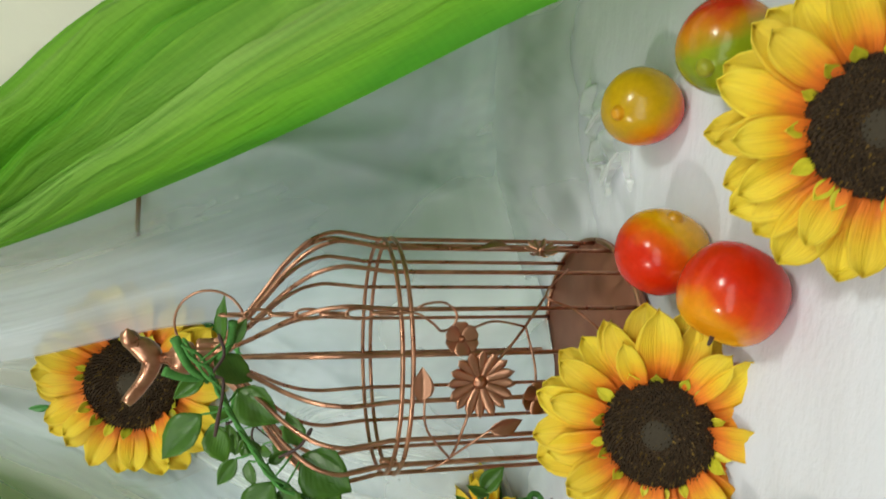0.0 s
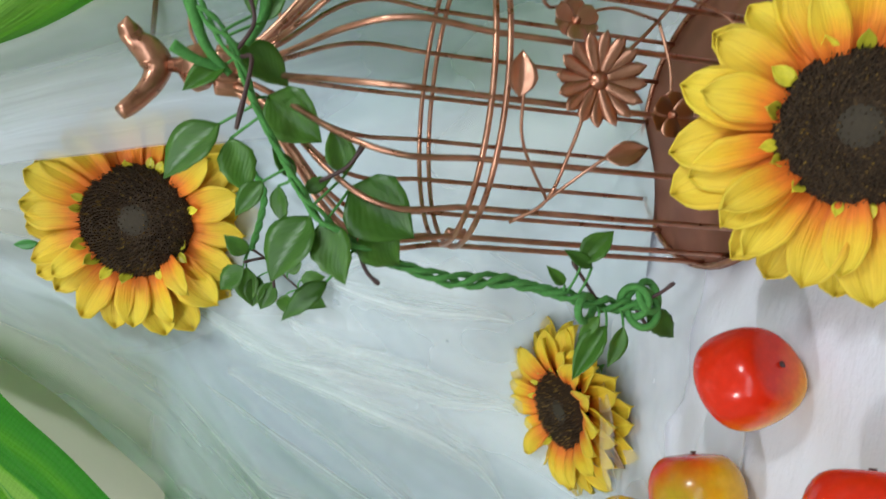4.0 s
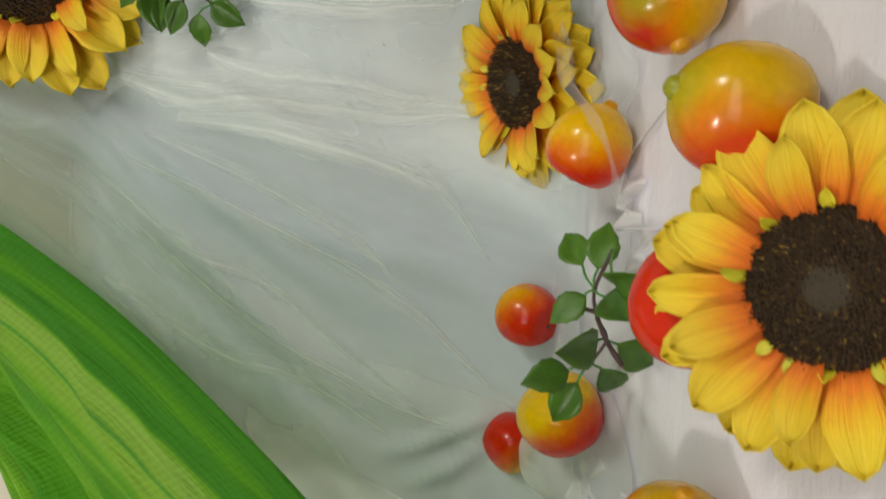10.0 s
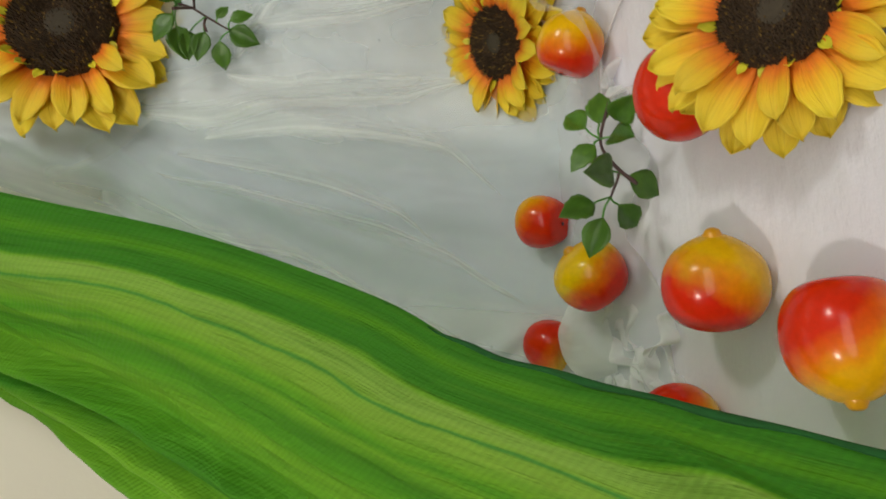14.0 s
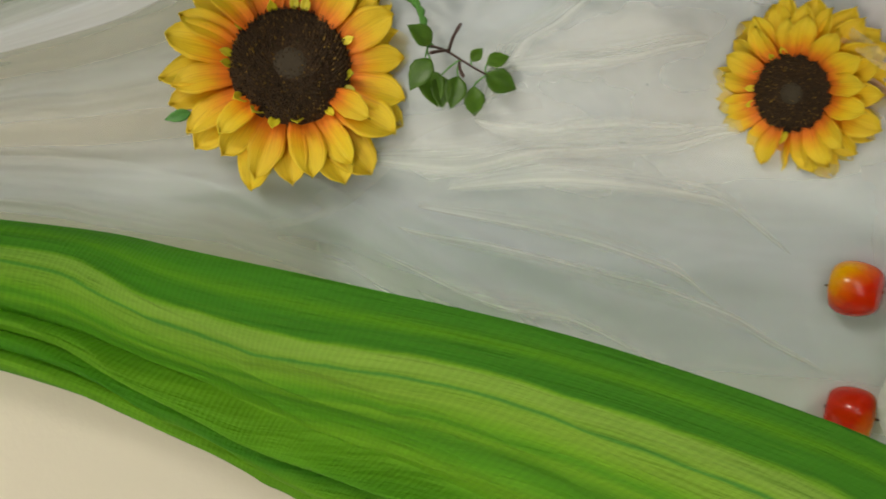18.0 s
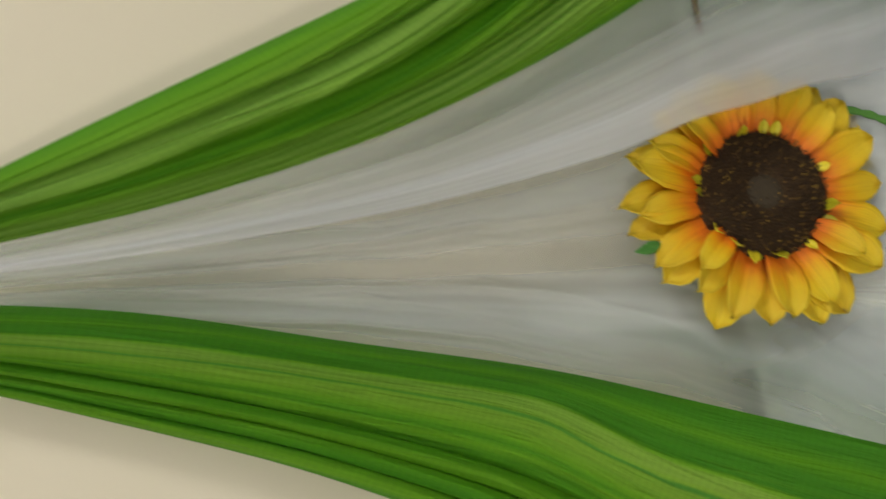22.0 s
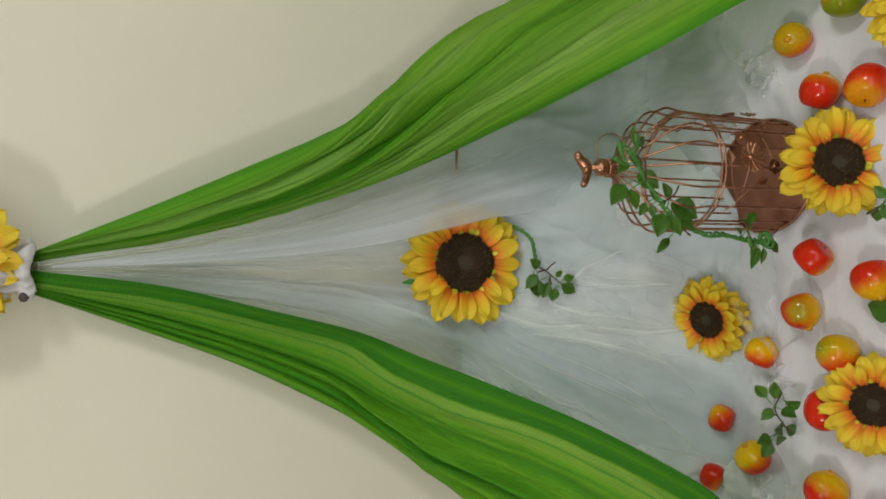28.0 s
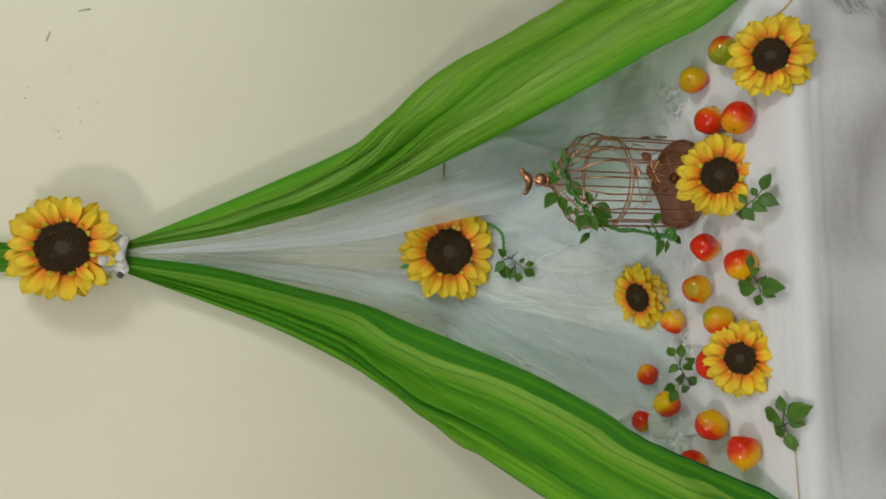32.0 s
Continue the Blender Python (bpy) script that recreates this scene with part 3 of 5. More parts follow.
def fan_point(u, v, lift=0.0, seed=0.0):
    z = float(np.interp(v, FALL, FALL_Z))
    left, right = fan_edges(z)
    x = right + (left - right) * u
    k = min(1.0, max(0.0, (0.12 - x) / 0.30))
    k = k * k * (3 - 2 * k)
    y = np.interp(v, FALL, NEAR_Y) * k + np.interp(v, FALL, FLAT_Y) * (1 - k)
    sway = u * 13 + 1.6 * noise.noise(Vector((u * 3, v * 2.2, seed))) + 0.5 * v
    pleat = 0.7 * math.sin(sway * 2.6 + seed) + (0.12 + 0.22 * v) * math.sin(sway * 6.1 + 2 * seed) + 0.9 * noise.noise(Vector((u * 9 + 3.2 * v, v * 3.0 - u * 2, seed)))
    soft = 1.0 if v < 0.9 else max(0.15, 1 - (v - 0.9) * 9)
    amp = (0.0035 + 0.013 * v * (1 - 0.45 * v)) * soft
    crest = 1 / (1 + 55 * noise.noise(Vector((u * 9 - 5.0 * v, v * 1.6 + 0.6 * u, seed + 9))) ** 2)
    y = y - lift - amp * pleat - 0.013 * soft * v * v * crest + 0.006 * noise.noise(Vector((x * 5, z * 3, seed)))
    for u0, slope, v0, v1 in CREASES:
        if v0 < v < v1:
            d = u - u0 - slope * (v - v0) - 0.01 * math.sin(v * 21 + u0 * 40)
            if abs(d) < 0.04:
                y -= 0.007 * soft * math.exp(-(d / 0.013) ** 2) * math.sin(math.pi * (v - v0) / (v1 - v0))
    for u0, slope, v0, v1 in DEEP_CREASES:
        if v0 < v < v1:
            d = u - u0 - slope * (v - v0)
            if abs(d) < 0.03:
                y -= 0.016 * math.exp(-(d / 0.007) ** 2) * math.sin(math.pi * (v - v0) / (v1 - v0))
    if v > 0.95:
        z += (v - 0.95) / 0.05 * 0.004 * abs(noise.noise(Vector((x * 20, 1, seed))))
    return x, y, z + (0.0 if v < 0.96 else lift * 0.6)


def fan_at(x, z, lift=0.0):
    """The fan's surface at a place across and a height."""
    v = float(np.interp(z, FALL_Z[::-1], FALL[::-1]))
    left, right = fan_edges(z)
    return fan_point((x - right) / (left - right), v, lift)


def pleat_sheet(line, width, lean, seed, n=60):
    """A flat pleat of the same net lying on the fan: its folded edge follows the line, its other edge melts into the fan."""
    edge = smooth_path([(x, 0.0, z) for x, z in line], n)

    def at(u, v):
        k = v * (n - 1)
        i = min(int(k), n - 2)
        p = edge[i] * (1 - k + i) + edge[i + 1] * (k - i)
        w = width * math.sin(math.pi * min(1.0, v)) ** 0.5
        wave = 0.004 * noise.noise(Vector((v * 5, 3, seed)))
        x, z = p[0] + 1.3 * (w * u + wave) * lean[0], p[2] + 1.3 * (w * u + wave) * lean[1]
        return fan_at(x, z, 0.0035)
    return at


def fan_skirt(u, v):
    """The last of the tulle, lying on the table in ruffles."""
    x, y0, z0 = fan_point(u, 0.985)
    k = min(1.0, max(0.0, (0.05 - x) / 0.2))
    reach = 0.04 + (1 - k) * (0.20 + 0.06 * noise.noise(Vector((x * 8, 0, 6)))) + k * (0.075 + 0.08 * noise.noise(Vector((x * 6, 0, 3))) + 0.03 * noise.noise(Vector((x * 19, 0, 5))))
    y = y0 - v * reach
    ruffle = 0.008 * (0.2 + v) * abs(noise.noise(Vector((x * 16, v * 2.2, 7)))) + 0.003 * abs(noise.noise(Vector((x * 50, v * 5, 9))))
    dip = cage_dip(x, y)
    return x, y, 0.7575 + (ruffle + 0.006 * (1 - v) ** 2) * (1 - 110 * dip) - dip


VEIL_IN = smooth_path([(-0.250, 0.290, 1.960), (-0.243, 0.272, 1.755), (-0.232, 0.232, 1.550), (-0.213, 0.180, 1.385), (-0.195, 0.148, 1.310), (-0.180, 0.153, 1.240), (-0.165, 0.150, 1.175), (-0.158, 0.150, 1.114), (-0.140, 0.140, 1.030), (-0.115, 0.120, 0.930), (-0.095, 0.090, 0.850)], 60)
VEIL_OUT = smooth_path([(-0.240, 0.300, 1.960), (-0.190, 0.312, 1.700), (-0.130, 0.310, 1.480), (-0.070, 0.270, 1.345), (-0.030, 0.232, 1.245), (0.010, 0.222, 1.160), (0.050, 0.214, 1.060), (0.095, 0.205, 0.960), (0.140, 0.180, 0.850), (0.165, 0.120, 0.780), (0.175, 0.060, 0.766)], 60)


def veil(u, v):
    """A loose fold of tulle from the knot over the large sunflower's shoulder and back into the fan."""
    k = v * 59
    i = min(int(k), 58)
    t = k - i
    p, q = VEIL_IN[i] * (1 - t) + VEIL_IN[i + 1] * t, VEIL_OUT[i] * (1 - t) + VEIL_OUT[i + 1] * t
    s = p + (q - p) * u
    return s[0], s[1] - 0.010 * math.sin(math.pi * u) + 0.004 * noise.noise(Vector((u * 5, v * 5, 2))) * math.sin(math.pi * u) ** 0.5, s[2]


def net_curl(cx, cy, reach, turn, seed):
    """A rumpled strip of net standing on edge in a loose squiggle."""
    rnd = random.Random(seed)
    ph, tall = rnd.uniform(0, 6), rnd.uniform(0.010, 0.018)

    def at(u, v):
        a = (u - 0.5) * reach
        side = 0.012 * math.sin(u * 9 + ph) + 0.006 * math.sin(u * 23 + 2 * ph)
        lean = (0.010 * math.sin(u * 13 + ph) + 0.008) * v
        x = cx + a * math.cos(turn) - (side + lean) * math.sin(turn)
        y = cy + a * math.sin(turn) + (side + lean) * math.cos(turn)
        return x, y, TABLE_Z + 0.002 + tall * math.sin(v * 2.3) * (0.5 + 0.5 * abs(math.sin(u * 7 + ph))) * math.sin(math.pi * u) ** 0.4
    return at


drape = thing("tulle_drape", pose(0, 0, 0), "sheer white tulle gathered high and fanned down to the table", "drape")
part("front_layer", grid(lambda u, v: fan_point(u, v), 320, 200, "front_layer", (1.0, 1.2)), M_TULLE, drape)
part("lower_layer", grid(lambda u, v: fan_point(u, 0.635 + 0.365 * v, -0.015 + 0.0095 * v - 0.034 * (1 - v) ** 8), 320, 90, "lower_layer", (1.0, 0.5)), M_TULLE_FULL, drape, "doubled white tulle before the board")


PLEATS = (([(-0.352, 1.150), (-0.390, 1.072), (-0.398, 0.985), (-0.412, 0.887), (-0.404, 0.815)], 0.045, (0.9, -0.2)), ([(-0.400, 1.075), (-0.440, 0.935), (-0.476, 0.845), (-0.531, 0.800)], 0.050, (0.9, 0.3)), ([(-0.415, 1.105), (-0.479, 0.984), (-0.541, 0.890), (-0.609, 0.837), (-0.647, 0.796)], 0.055, (0.8, 0.5)),
          ([(-0.455, 1.150), (-0.532, 1.061), (-0.569, 0.983), (-0.627, 0.915), (-0.690, 0.835)], 0.050, (0.7, 0.6)), ([(-0.560, 1.150), (-0.635, 1.040), (-0.660, 0.952), (-0.700, 0.880)], 0.045, (0.8, 0.4)), ([(-0.290, 1.030), (-0.312, 0.960), (-0.318, 0.910), (-0.308, 0.830)], 0.035, (0.95, 0.0)),
          ([(-0.325, 1.030), (-0.295, 1.000), (-0.262, 0.955), (-0.235, 0.900)], 0.040, (0.5, 0.8)), ([(-0.335, 1.045), (-0.352, 0.985), (-0.360, 0.930), (-0.385, 0.850)], 0.040, (-0.9, 0.0)), ([(-0.430, 1.130), (-0.512, 0.956), (-0.573, 0.861), (-0.635, 0.805)], 0.030, (-0.8, -0.3)), ([(-0.500, 1.120), (-0.585, 1.010), (-0.650, 0.900), (-0.680, 0.830)], 0.035, (-0.8, -0.2)))
for k, (line, width, lean) in enumerate(PLEATS):
    part("pleat", grid(pleat_sheet(line, width, lean, k * 1.7), 14, 70, "pleat", (1.0, 0.45)), M_TULLE_PLEAT, drape, "sheer flat pleat of tulle")


def strip_sheet(edge, away, seed, n=40):
    """A thin sheet of net from an edge curve back along away, loosely waved."""
    line = smooth_path(edge, n)

    def at(u, v):
        k = v * (n - 1)
        i = min(int(k), n - 2)
        t = k - i
        p = line[i] * (1 - t) + line[i + 1] * t
        q = p + np.array(away) * u * (0.35 + 0.65 * math.sin(math.pi * min(1, max(0, v))) ** 0.6)
        w = 0.004 * noise.noise(Vector((u * 3, v * 6, seed)))
        return q[0] + w, q[1] - w, q[2] + w * 0.7
    return at


FOLD_A = [(-0.410, 0.262, 1.250), (-0.405, 0.228, 1.190), (-0.372, 0.195, 1.130), (-0.344, 0.172, 1.095), (-0.335, 0.140, 1.045), (-0.341, 0.104, 0.985)]
FOLD_B = [(-0.215, 0.110, 0.880), (-0.246, 0.024, 0.850), (-0.276, -0.004, 0.792), (-0.318, -0.062, 0.783), (-0.360, -0.102, 0.781), (-0.397, -0.140, 0.794), (-0.425, -0.182, 0.797), (-0.450, -0.178, 0.785), (-0.485, -0.164, 0.765)]
FOLD_C = [(-0.280, -0.233, 0.757), (-0.340, -0.236, 0.758), (-0.394, -0.226, 0.758), (-0.425, -0.180, 0.759), (-0.450, -0.150, 0.760), (-0.500, -0.134, 0.759), (-0.560, -0.120, 0.758)]
for edge, away, k in ((FOLD_A, (0.035, 0.010, 0.0), 4.0), (FOLD_B, (0.006, 0.022, 0.003), 6.0), (FOLD_C, (0.0, 0.06, 0.001), 8.0)):
    fold = part("net_fold", grid(strip_sheet(edge, away, k), 14, 60, "net_fold", (0.12, 0.5)), M_TULLE_FINE if edge is FOLD_B else M_TULLE_THIN, drape, "loose translucent fold of tulle")
    if k > 6:
        part("net_edge", tube(smooth_path(edge, 40), 0.0009, 5, name="net_edge"), M_BOW, fold, "fine white edge of the net")
part("net_fold", grid(strip_sheet([(-0.650, -0.046, 0.768), (-0.668, -0.042, 0.786), (-0.690, -0.040, 0.790), (-0.712, -0.040, 0.784), (-0.730, -0.036, 0.764)], (-0.006, -0.055, -0.024), 11.0), 16, 40, "net_fold", (0.12, 0.5)), M_TULLE_HEAP, drape, "fold of tulle lying over an apple")
part("ruffled_hem", grid(fan_skirt, 260, 30, "ruffled_hem", (1.0, 0.2)), M_TULLE_FINE, drape)


part("veil_fold", grid(veil, 26, 90, "veil_fold", (1.0, 0.9)), M_TULLE_VEIL, drape)
for k, (cx, cy, reach, turn) in enumerate(((-0.705, -0.105, 0.11, 0.3), (-0.720, -0.130, 0.12, 0.1), (-0.712, -0.155, 0.10, -0.4), (-0.735, -0.120, 0.09, 1.3), (-0.700, -0.135, 0.10, 1.0), (-0.755, -0.090, 0.08, 0.6),
                                           (0.085, -0.150, 0.10, 0.4), (0.098, -0.175, 0.09, -0.3), (0.070, -0.165, 0.09, 1.2), (0.115, -0.135, 0.08, 0.9), (-0.488, -0.170, 0.06, 0.3))):
    part("net_curl", grid(net_curl(cx, cy, reach, turn, k + 3), 44, 8, "net_curl", (0.4, 0.1)), M_TULLE_CURL, drape, "curled edge of white tulle")


# ---- green satin side drapes ----
def ribbon(inner, outer, valleys, heights, seed, depth, hold=0.2, turned=None, sharp=1.3, creases=()):
    """A gathered length of cloth between two edge curves, with long folds between the valleys."""
    n = 120
    a, b = smooth_path(inner, n), smooth_path(outer, n)

    def at(u, v):
        k = v * (n - 1)
        i = min(int(k), n - 2)
        t = k - i
        p, q = a[i] * (1 - t) + a[i + 1] * t, b[i] * (1 - t) + b[i + 1] * t
        w = np.linalg.norm(q - p)
        along = (a[i + 1] - a[i]) + (b[i + 1] - b[i])
        out = np.cross(q - p, along)
        out /= np.linalg.norm(out) + 1e-9
        if out[1] > 0:
            out = -out
        wave = math.sin(math.pi * u)
        uu = u + (0.03 * math.sin(v * 5 + seed) + 0.05 * noise.noise(Vector((v * 3, u * 2, seed)))) * wave
        j = max(m for m in range(len(valleys) - 1) if u >= valleys[m] - 1e-9)
        span = valleys[j + 1] - valleys[j]
        f = math.sin(math.pi * min(1.0, max(0.0, (u - valleys[j]) / span)))
        f = max(0.0, f) ** (0.6 + sharp * min(1.0, max(0.0, (v - 0.3) / 0.25)))
        full = min(depth, 0.85 * w * span) * heights[j] * (1.0 if v < 0.35 else max(hold, 1 - (v - 0.35) * 2.4))
        lift = full * f + 0.45 * depth * min(1.0, w / 0.16) * wave ** 0.5
        loose = min(1.0, w / 0.2) * wave ** 0.5
        lift += loose * (0.010 * noise.noise(Vector((u * 5 + v * 2, v * 6, seed))) + 0.006 * (1 - abs(noise.noise(Vector((u * 9 - v * 5, v * 11, seed + 2)))) * 2) ** 3)
        lift += 0.0022 * wave ** 0.5 * noise.noise(Vector((u * 34, v * 16, seed)))
        if turned and v > turned:
            d = u - (v - turned) * 2.6
            lift -= 0.030 * math.exp(-(d / 0.05) ** 2) * min(1.0, (v - turned) * 12) - 0.008 * math.exp(-((d - 0.09) / 0.06) ** 2) * min(1.0, (v - turned) * 12)
        for u0, slope, dent, wide in creases:
            d = u - u0 - slope * (v - 0.3) - 0.014 * math.sin(v * 9 + u0 * 20)
            if abs(d) < 4 * wide:
                lift -= dent * math.exp(-(d / wide) ** 2) * min(1.0, w / 0.14) * min(1.0, wave * 4)
        s = p + (q - p) * uu
        return tuple(s + out * lift)

    return at


def drape_parts(ob, shape, valleys, nv, length, mat, spread=0.0):
    """One mesh for each fold of a drape; the first runs along its inner border."""
    for k in range(len(valleys) - 1):
        u0, u1 = valleys[k], valleys[k + 1]
        nu = max(14, int(170 * (u1 - u0)))
        me = grid(lambda u, v: shape(u0 + (u1 - u0) * u, v), nu, nv, "fold_panel", (1.0, length))
        layer = me.uv_layers[0].data
        uv = np.empty(len(layer) * 2)
        layer.foreach_get("uv", uv)
        c, wider = u0 + (u1 - u0) * uv[0::2], spread * np.clip((uv[1::2] / length - 0.15) / 0.35, 0, 1)
        uv[0::2] = c * (1 + wider * (1 - c))
        layer.foreach_set("uv", uv)
        part("fold_panel" if k else "broad_panel", me, mat, ob)


LEFT_IN = [(-0.253, 0.290, 1.988), (-0.282, 0.309, 1.783), (-0.332, 0.310, 1.593), (-0.381, 0.284, 1.421), (-0.430, 0.171, 1.332), (-0.480, 0.087, 1.232), (-0.552, -0.047, 1.101), (-0.630, -0.172, 0.995), (-0.678, -0.226, 0.946), (-0.722, -0.317, 0.873), (-0.770, -0.414, 0.785), (-0.800, -0.490, 0.772), (-0.825, -0.560, 0.690), (-0.840, -0.580, 0.560)]
LEFT_OUT = [(-0.288, 0.315, 1.999), (-0.365, 0.320, 1.812), (-0.435, 0.306, 1.648), (-0.518, 0.292, 1.493), (-0.593, 0.283, 1.367), (-0.675, 0.262, 1.262), (-0.722, 0.170, 1.220), (-0.775, 0.060, 1.160), (-0.830, -0.045, 1.093), (-0.900, -0.150, 1.000), (-0.970, -0.270, 0.890), (-1.030, -0.400, 0.790), (-1.080, -0.540, 0.730), (-1.110, -0.580, 0.560)]
RIGHT_IN = [(-0.239, 0.295, 1.989), (-0.185, 0.318, 1.744), (-0.124, 0.315, 1.530), (-0.063, 0.223, 1.326), (0.013, 0.052, 1.163), (0.089, -0.165, 1.024), (0.165, -0.275, 0.895), (0.200, -0.335, 0.825), (0.243, -0.404, 0.780), (0.275, -0.480, 0.772), (0.295, -0.555, 0.690), (0.300, -0.575, 0.560)]
RIGHT_OUT = [(-0.223, 0.295, 1.995), (-0.144, 0.256, 1.807), (-0.069, 0.245, 1.645), (0.002, 0.24, 1.498), (0.079, 0.25, 1.369), (0.207, 0.255, 1.218), (0.34, 0.235, 0.989), (0.465, 0.14, 0.8), (0.53, 0.0, 0.785), (0.57, -0.2, 0.78), (0.61, -0.52, 0.74), (0.62, -0.585, 0.56)]
RIGHT_CREASES = ((0.07, 0.03, 0.005, 0.010), (0.13, 0.06, 0.007, 0.012), (0.21, -0.05, 0.006, 0.010), (0.27, 0.05, 0.005, 0.009), (0.40, 0.05, 0.008, 0.012), (0.47, -0.06, 0.006, 0.010), (0.63, 0.06, 0.008, 0.012), (0.71, -0.04, 0.007, 0.010), (0.85, 0.05, 0.007, 0.011), (0.92, -0.03, 0.006, 0.010))
LEFT_FOLDS, RIGHT_FOLDS = (0.0, 0.58, 0.72, 0.86, 1.0), (0.0, 0.32, 0.56, 0.78, 1.0)
green_left = thing("green_drape", pose(0, 0, 0), "lime and emerald green satin drape swept forward over the table", "drape", "green side drapes")
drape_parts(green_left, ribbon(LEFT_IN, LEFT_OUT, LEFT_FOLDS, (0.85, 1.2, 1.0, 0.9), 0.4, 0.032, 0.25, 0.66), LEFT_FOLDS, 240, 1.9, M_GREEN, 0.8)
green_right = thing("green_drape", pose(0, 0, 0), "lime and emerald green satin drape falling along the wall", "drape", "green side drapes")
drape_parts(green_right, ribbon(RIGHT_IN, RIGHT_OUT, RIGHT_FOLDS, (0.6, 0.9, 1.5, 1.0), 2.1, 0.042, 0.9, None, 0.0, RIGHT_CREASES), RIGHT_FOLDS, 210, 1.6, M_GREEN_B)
for edge, a, b, owner in ((LEFT_IN, 7, 13, green_left),):
    roll = smooth_path(edge[a:b], 70)
    part("rolled_hem", tube([p + np.array([0, -0.001, 0.0015 * math.sin(k * 0.9)]) for k, p in enumerate(roll)], (0.0018 + 0.0010 * np.sin(np.arange(70) * 0.37) ** 2) * np.clip(np.arange(70) / 16, 0.05, 1), 7, name="rolled_hem"), M_HEM, owner, "dark green rolled hem")
flap_in = smooth_path([(-0.600, 0.268, 1.360), (-0.660, 0.196, 1.270), (-0.705, 0.152, 1.215), (-0.758, 0.146, 1.172)], 30)
flap_out = smooth_path([(-0.600, 0.284, 1.362), (-0.692, 0.252, 1.256), (-0.744, 0.182, 1.206), (-0.762, 0.148, 1.170)], 30)


def flap_point(u, v):
    i = min(int(v * 29), 28)
    t = v * 29 - i
    p = (flap_in[i] * (1 - t) + flap_in[i + 1] * t) * (1 - u) + (flap_out[i] * (1 - t) + flap_out[i + 1] * t) * u
    return p[0], p[1] - 0.012 * math.sin(math.pi * u) * math.sin(math.pi * v), p[2] + 0.004 * math.sin(math.pi * u)


part("turned_edge", grid(flap_point, 14, 50, "turned_edge", (0.15, 0.5), 0.0015), M_GREEN_B, green_left, "turned-over outer edge of the drape")
TAIL_A = [(-0.225, 0.325, 1.99), (-0.222, 0.335, 2.15), (-0.217, 0.340, 2.30), (-0.205, 0.345, 2.52)]
TAIL_B = [(-0.285, 0.325, 1.99), (-0.285, 0.335, 2.15), (-0.288, 0.340, 2.30), (-0.300, 0.345, 2.52)]
green_tail = thing("green_drape_tail", pose(0, 0, 0), "green satin tail hung from the wall above the gathered knot", "drape")
drape_parts(green_tail, ribbon(TAIL_A, TAIL_B, (0.0, 0.35, 0.7, 1.0), (1, 1, 1), 1.0, 0.014), (0.0, 0.35, 0.7, 1.0), 60, 0.6, M_GREEN)


# ---- gathered band at the knot ----
def band_point(u, v):
    a = 2 * math.pi * u
    crush = 1 + 0.10 * math.sin(a * 7 + 3 * v) + 0.05 * math.sin(a * 17 + 2 * math.sin(v * 5)) + 0.14 * noise.noise(Vector((math.cos(a) * 2.4, math.sin(a) * 2.4, v * 2.5)))
    bulge = 1.0 + 0.16 * math.sin(v * math.pi * 3)
    return -0.252 + 0.042 * math.cos(a) * crush * bulge, 0.285 + 0.030 * math.sin(a) * crush * bulge, 1.985 + 0.058 * v + 0.004 * math.sin(a * 3)


band = thing("gathering_band", pose(0, 0, 0), "crumpled white ruched band tied round the drapes", "fabric band")
part("band", grid(band_point, 150, 30, "band", (1, 1), 0.003), M_BOW, band)
part("bead", lathe([(0.002, -0.008), (0.007, -0.005), (0.009, 0), (0.007, 0.005), (0.002, 0.008)], 14, "bead"), M_BEAD, band, "small dark bead", pose(-0.298, 0.27, 2.0))


# ---- sunflowers ----
def petal_mesh(length, width, arch, cup, curl, seed):
    rnd = random.Random(seed)
    lean, twist = rnd.uniform(-0.12, 0.12), rnd.uniform(-0.25, 0.25)
    nick = rnd.uniform(0.0, 0.10)

    def at(u, v):
        s = (u - 0.5) * 2
        w = width * 0.5 * np.interp(v, [0, 0.12, 0.36, 0.62, 0.8, 0.92, 0.975, 1], [0.46, 0.62, 0.92, 1.0, 0.82, 0.52, 0.25, 0.04])
        x = length * v
        y = s * w + lean * length * v * v + nick * w * math.sin(v * 14 + seed) * s * v
        z = arch * length * math.sin(math.pi * v * 0.9) - curl * length * v**3 + cup * width * (s * s - 0.35) * (0.4 + v * 0.6) + twist * w * s * v
        z -= 0.05 * width * math.exp(-(s * 5) ** 2) - 0.012 * width * math.sin(s * 9) * v
        return x, y, z

    return grid(at, 9, 12, "petal", (1.0, 1.0), 0.014)


def sepal_mesh():
    def at(u, v):
        s = (u - 0.5) * 2
        w = 0.30 * (math.sin(math.pi * min(1, v * 0.85 + 0.15))) ** 0.8
        return v, s * w, -0.12 * v * v + 0.12 * s * s
    return grid(at, 5, 8, "sepal", (1, 1), 0.02)


def disc_profile(rd):
    return [(rd * 1.02, -0.35 * rd), (rd * 1.03, -0.02 * rd), (rd * 0.97, 0.12 * rd), (rd * 0.84, 0.20 * rd), (rd * 0.62, 0.24 * rd), (rd * 0.40, 0.21 * rd), (rd * 0.22, 0.15 * rd), (rd * 0.06, 0.13 * rd)]


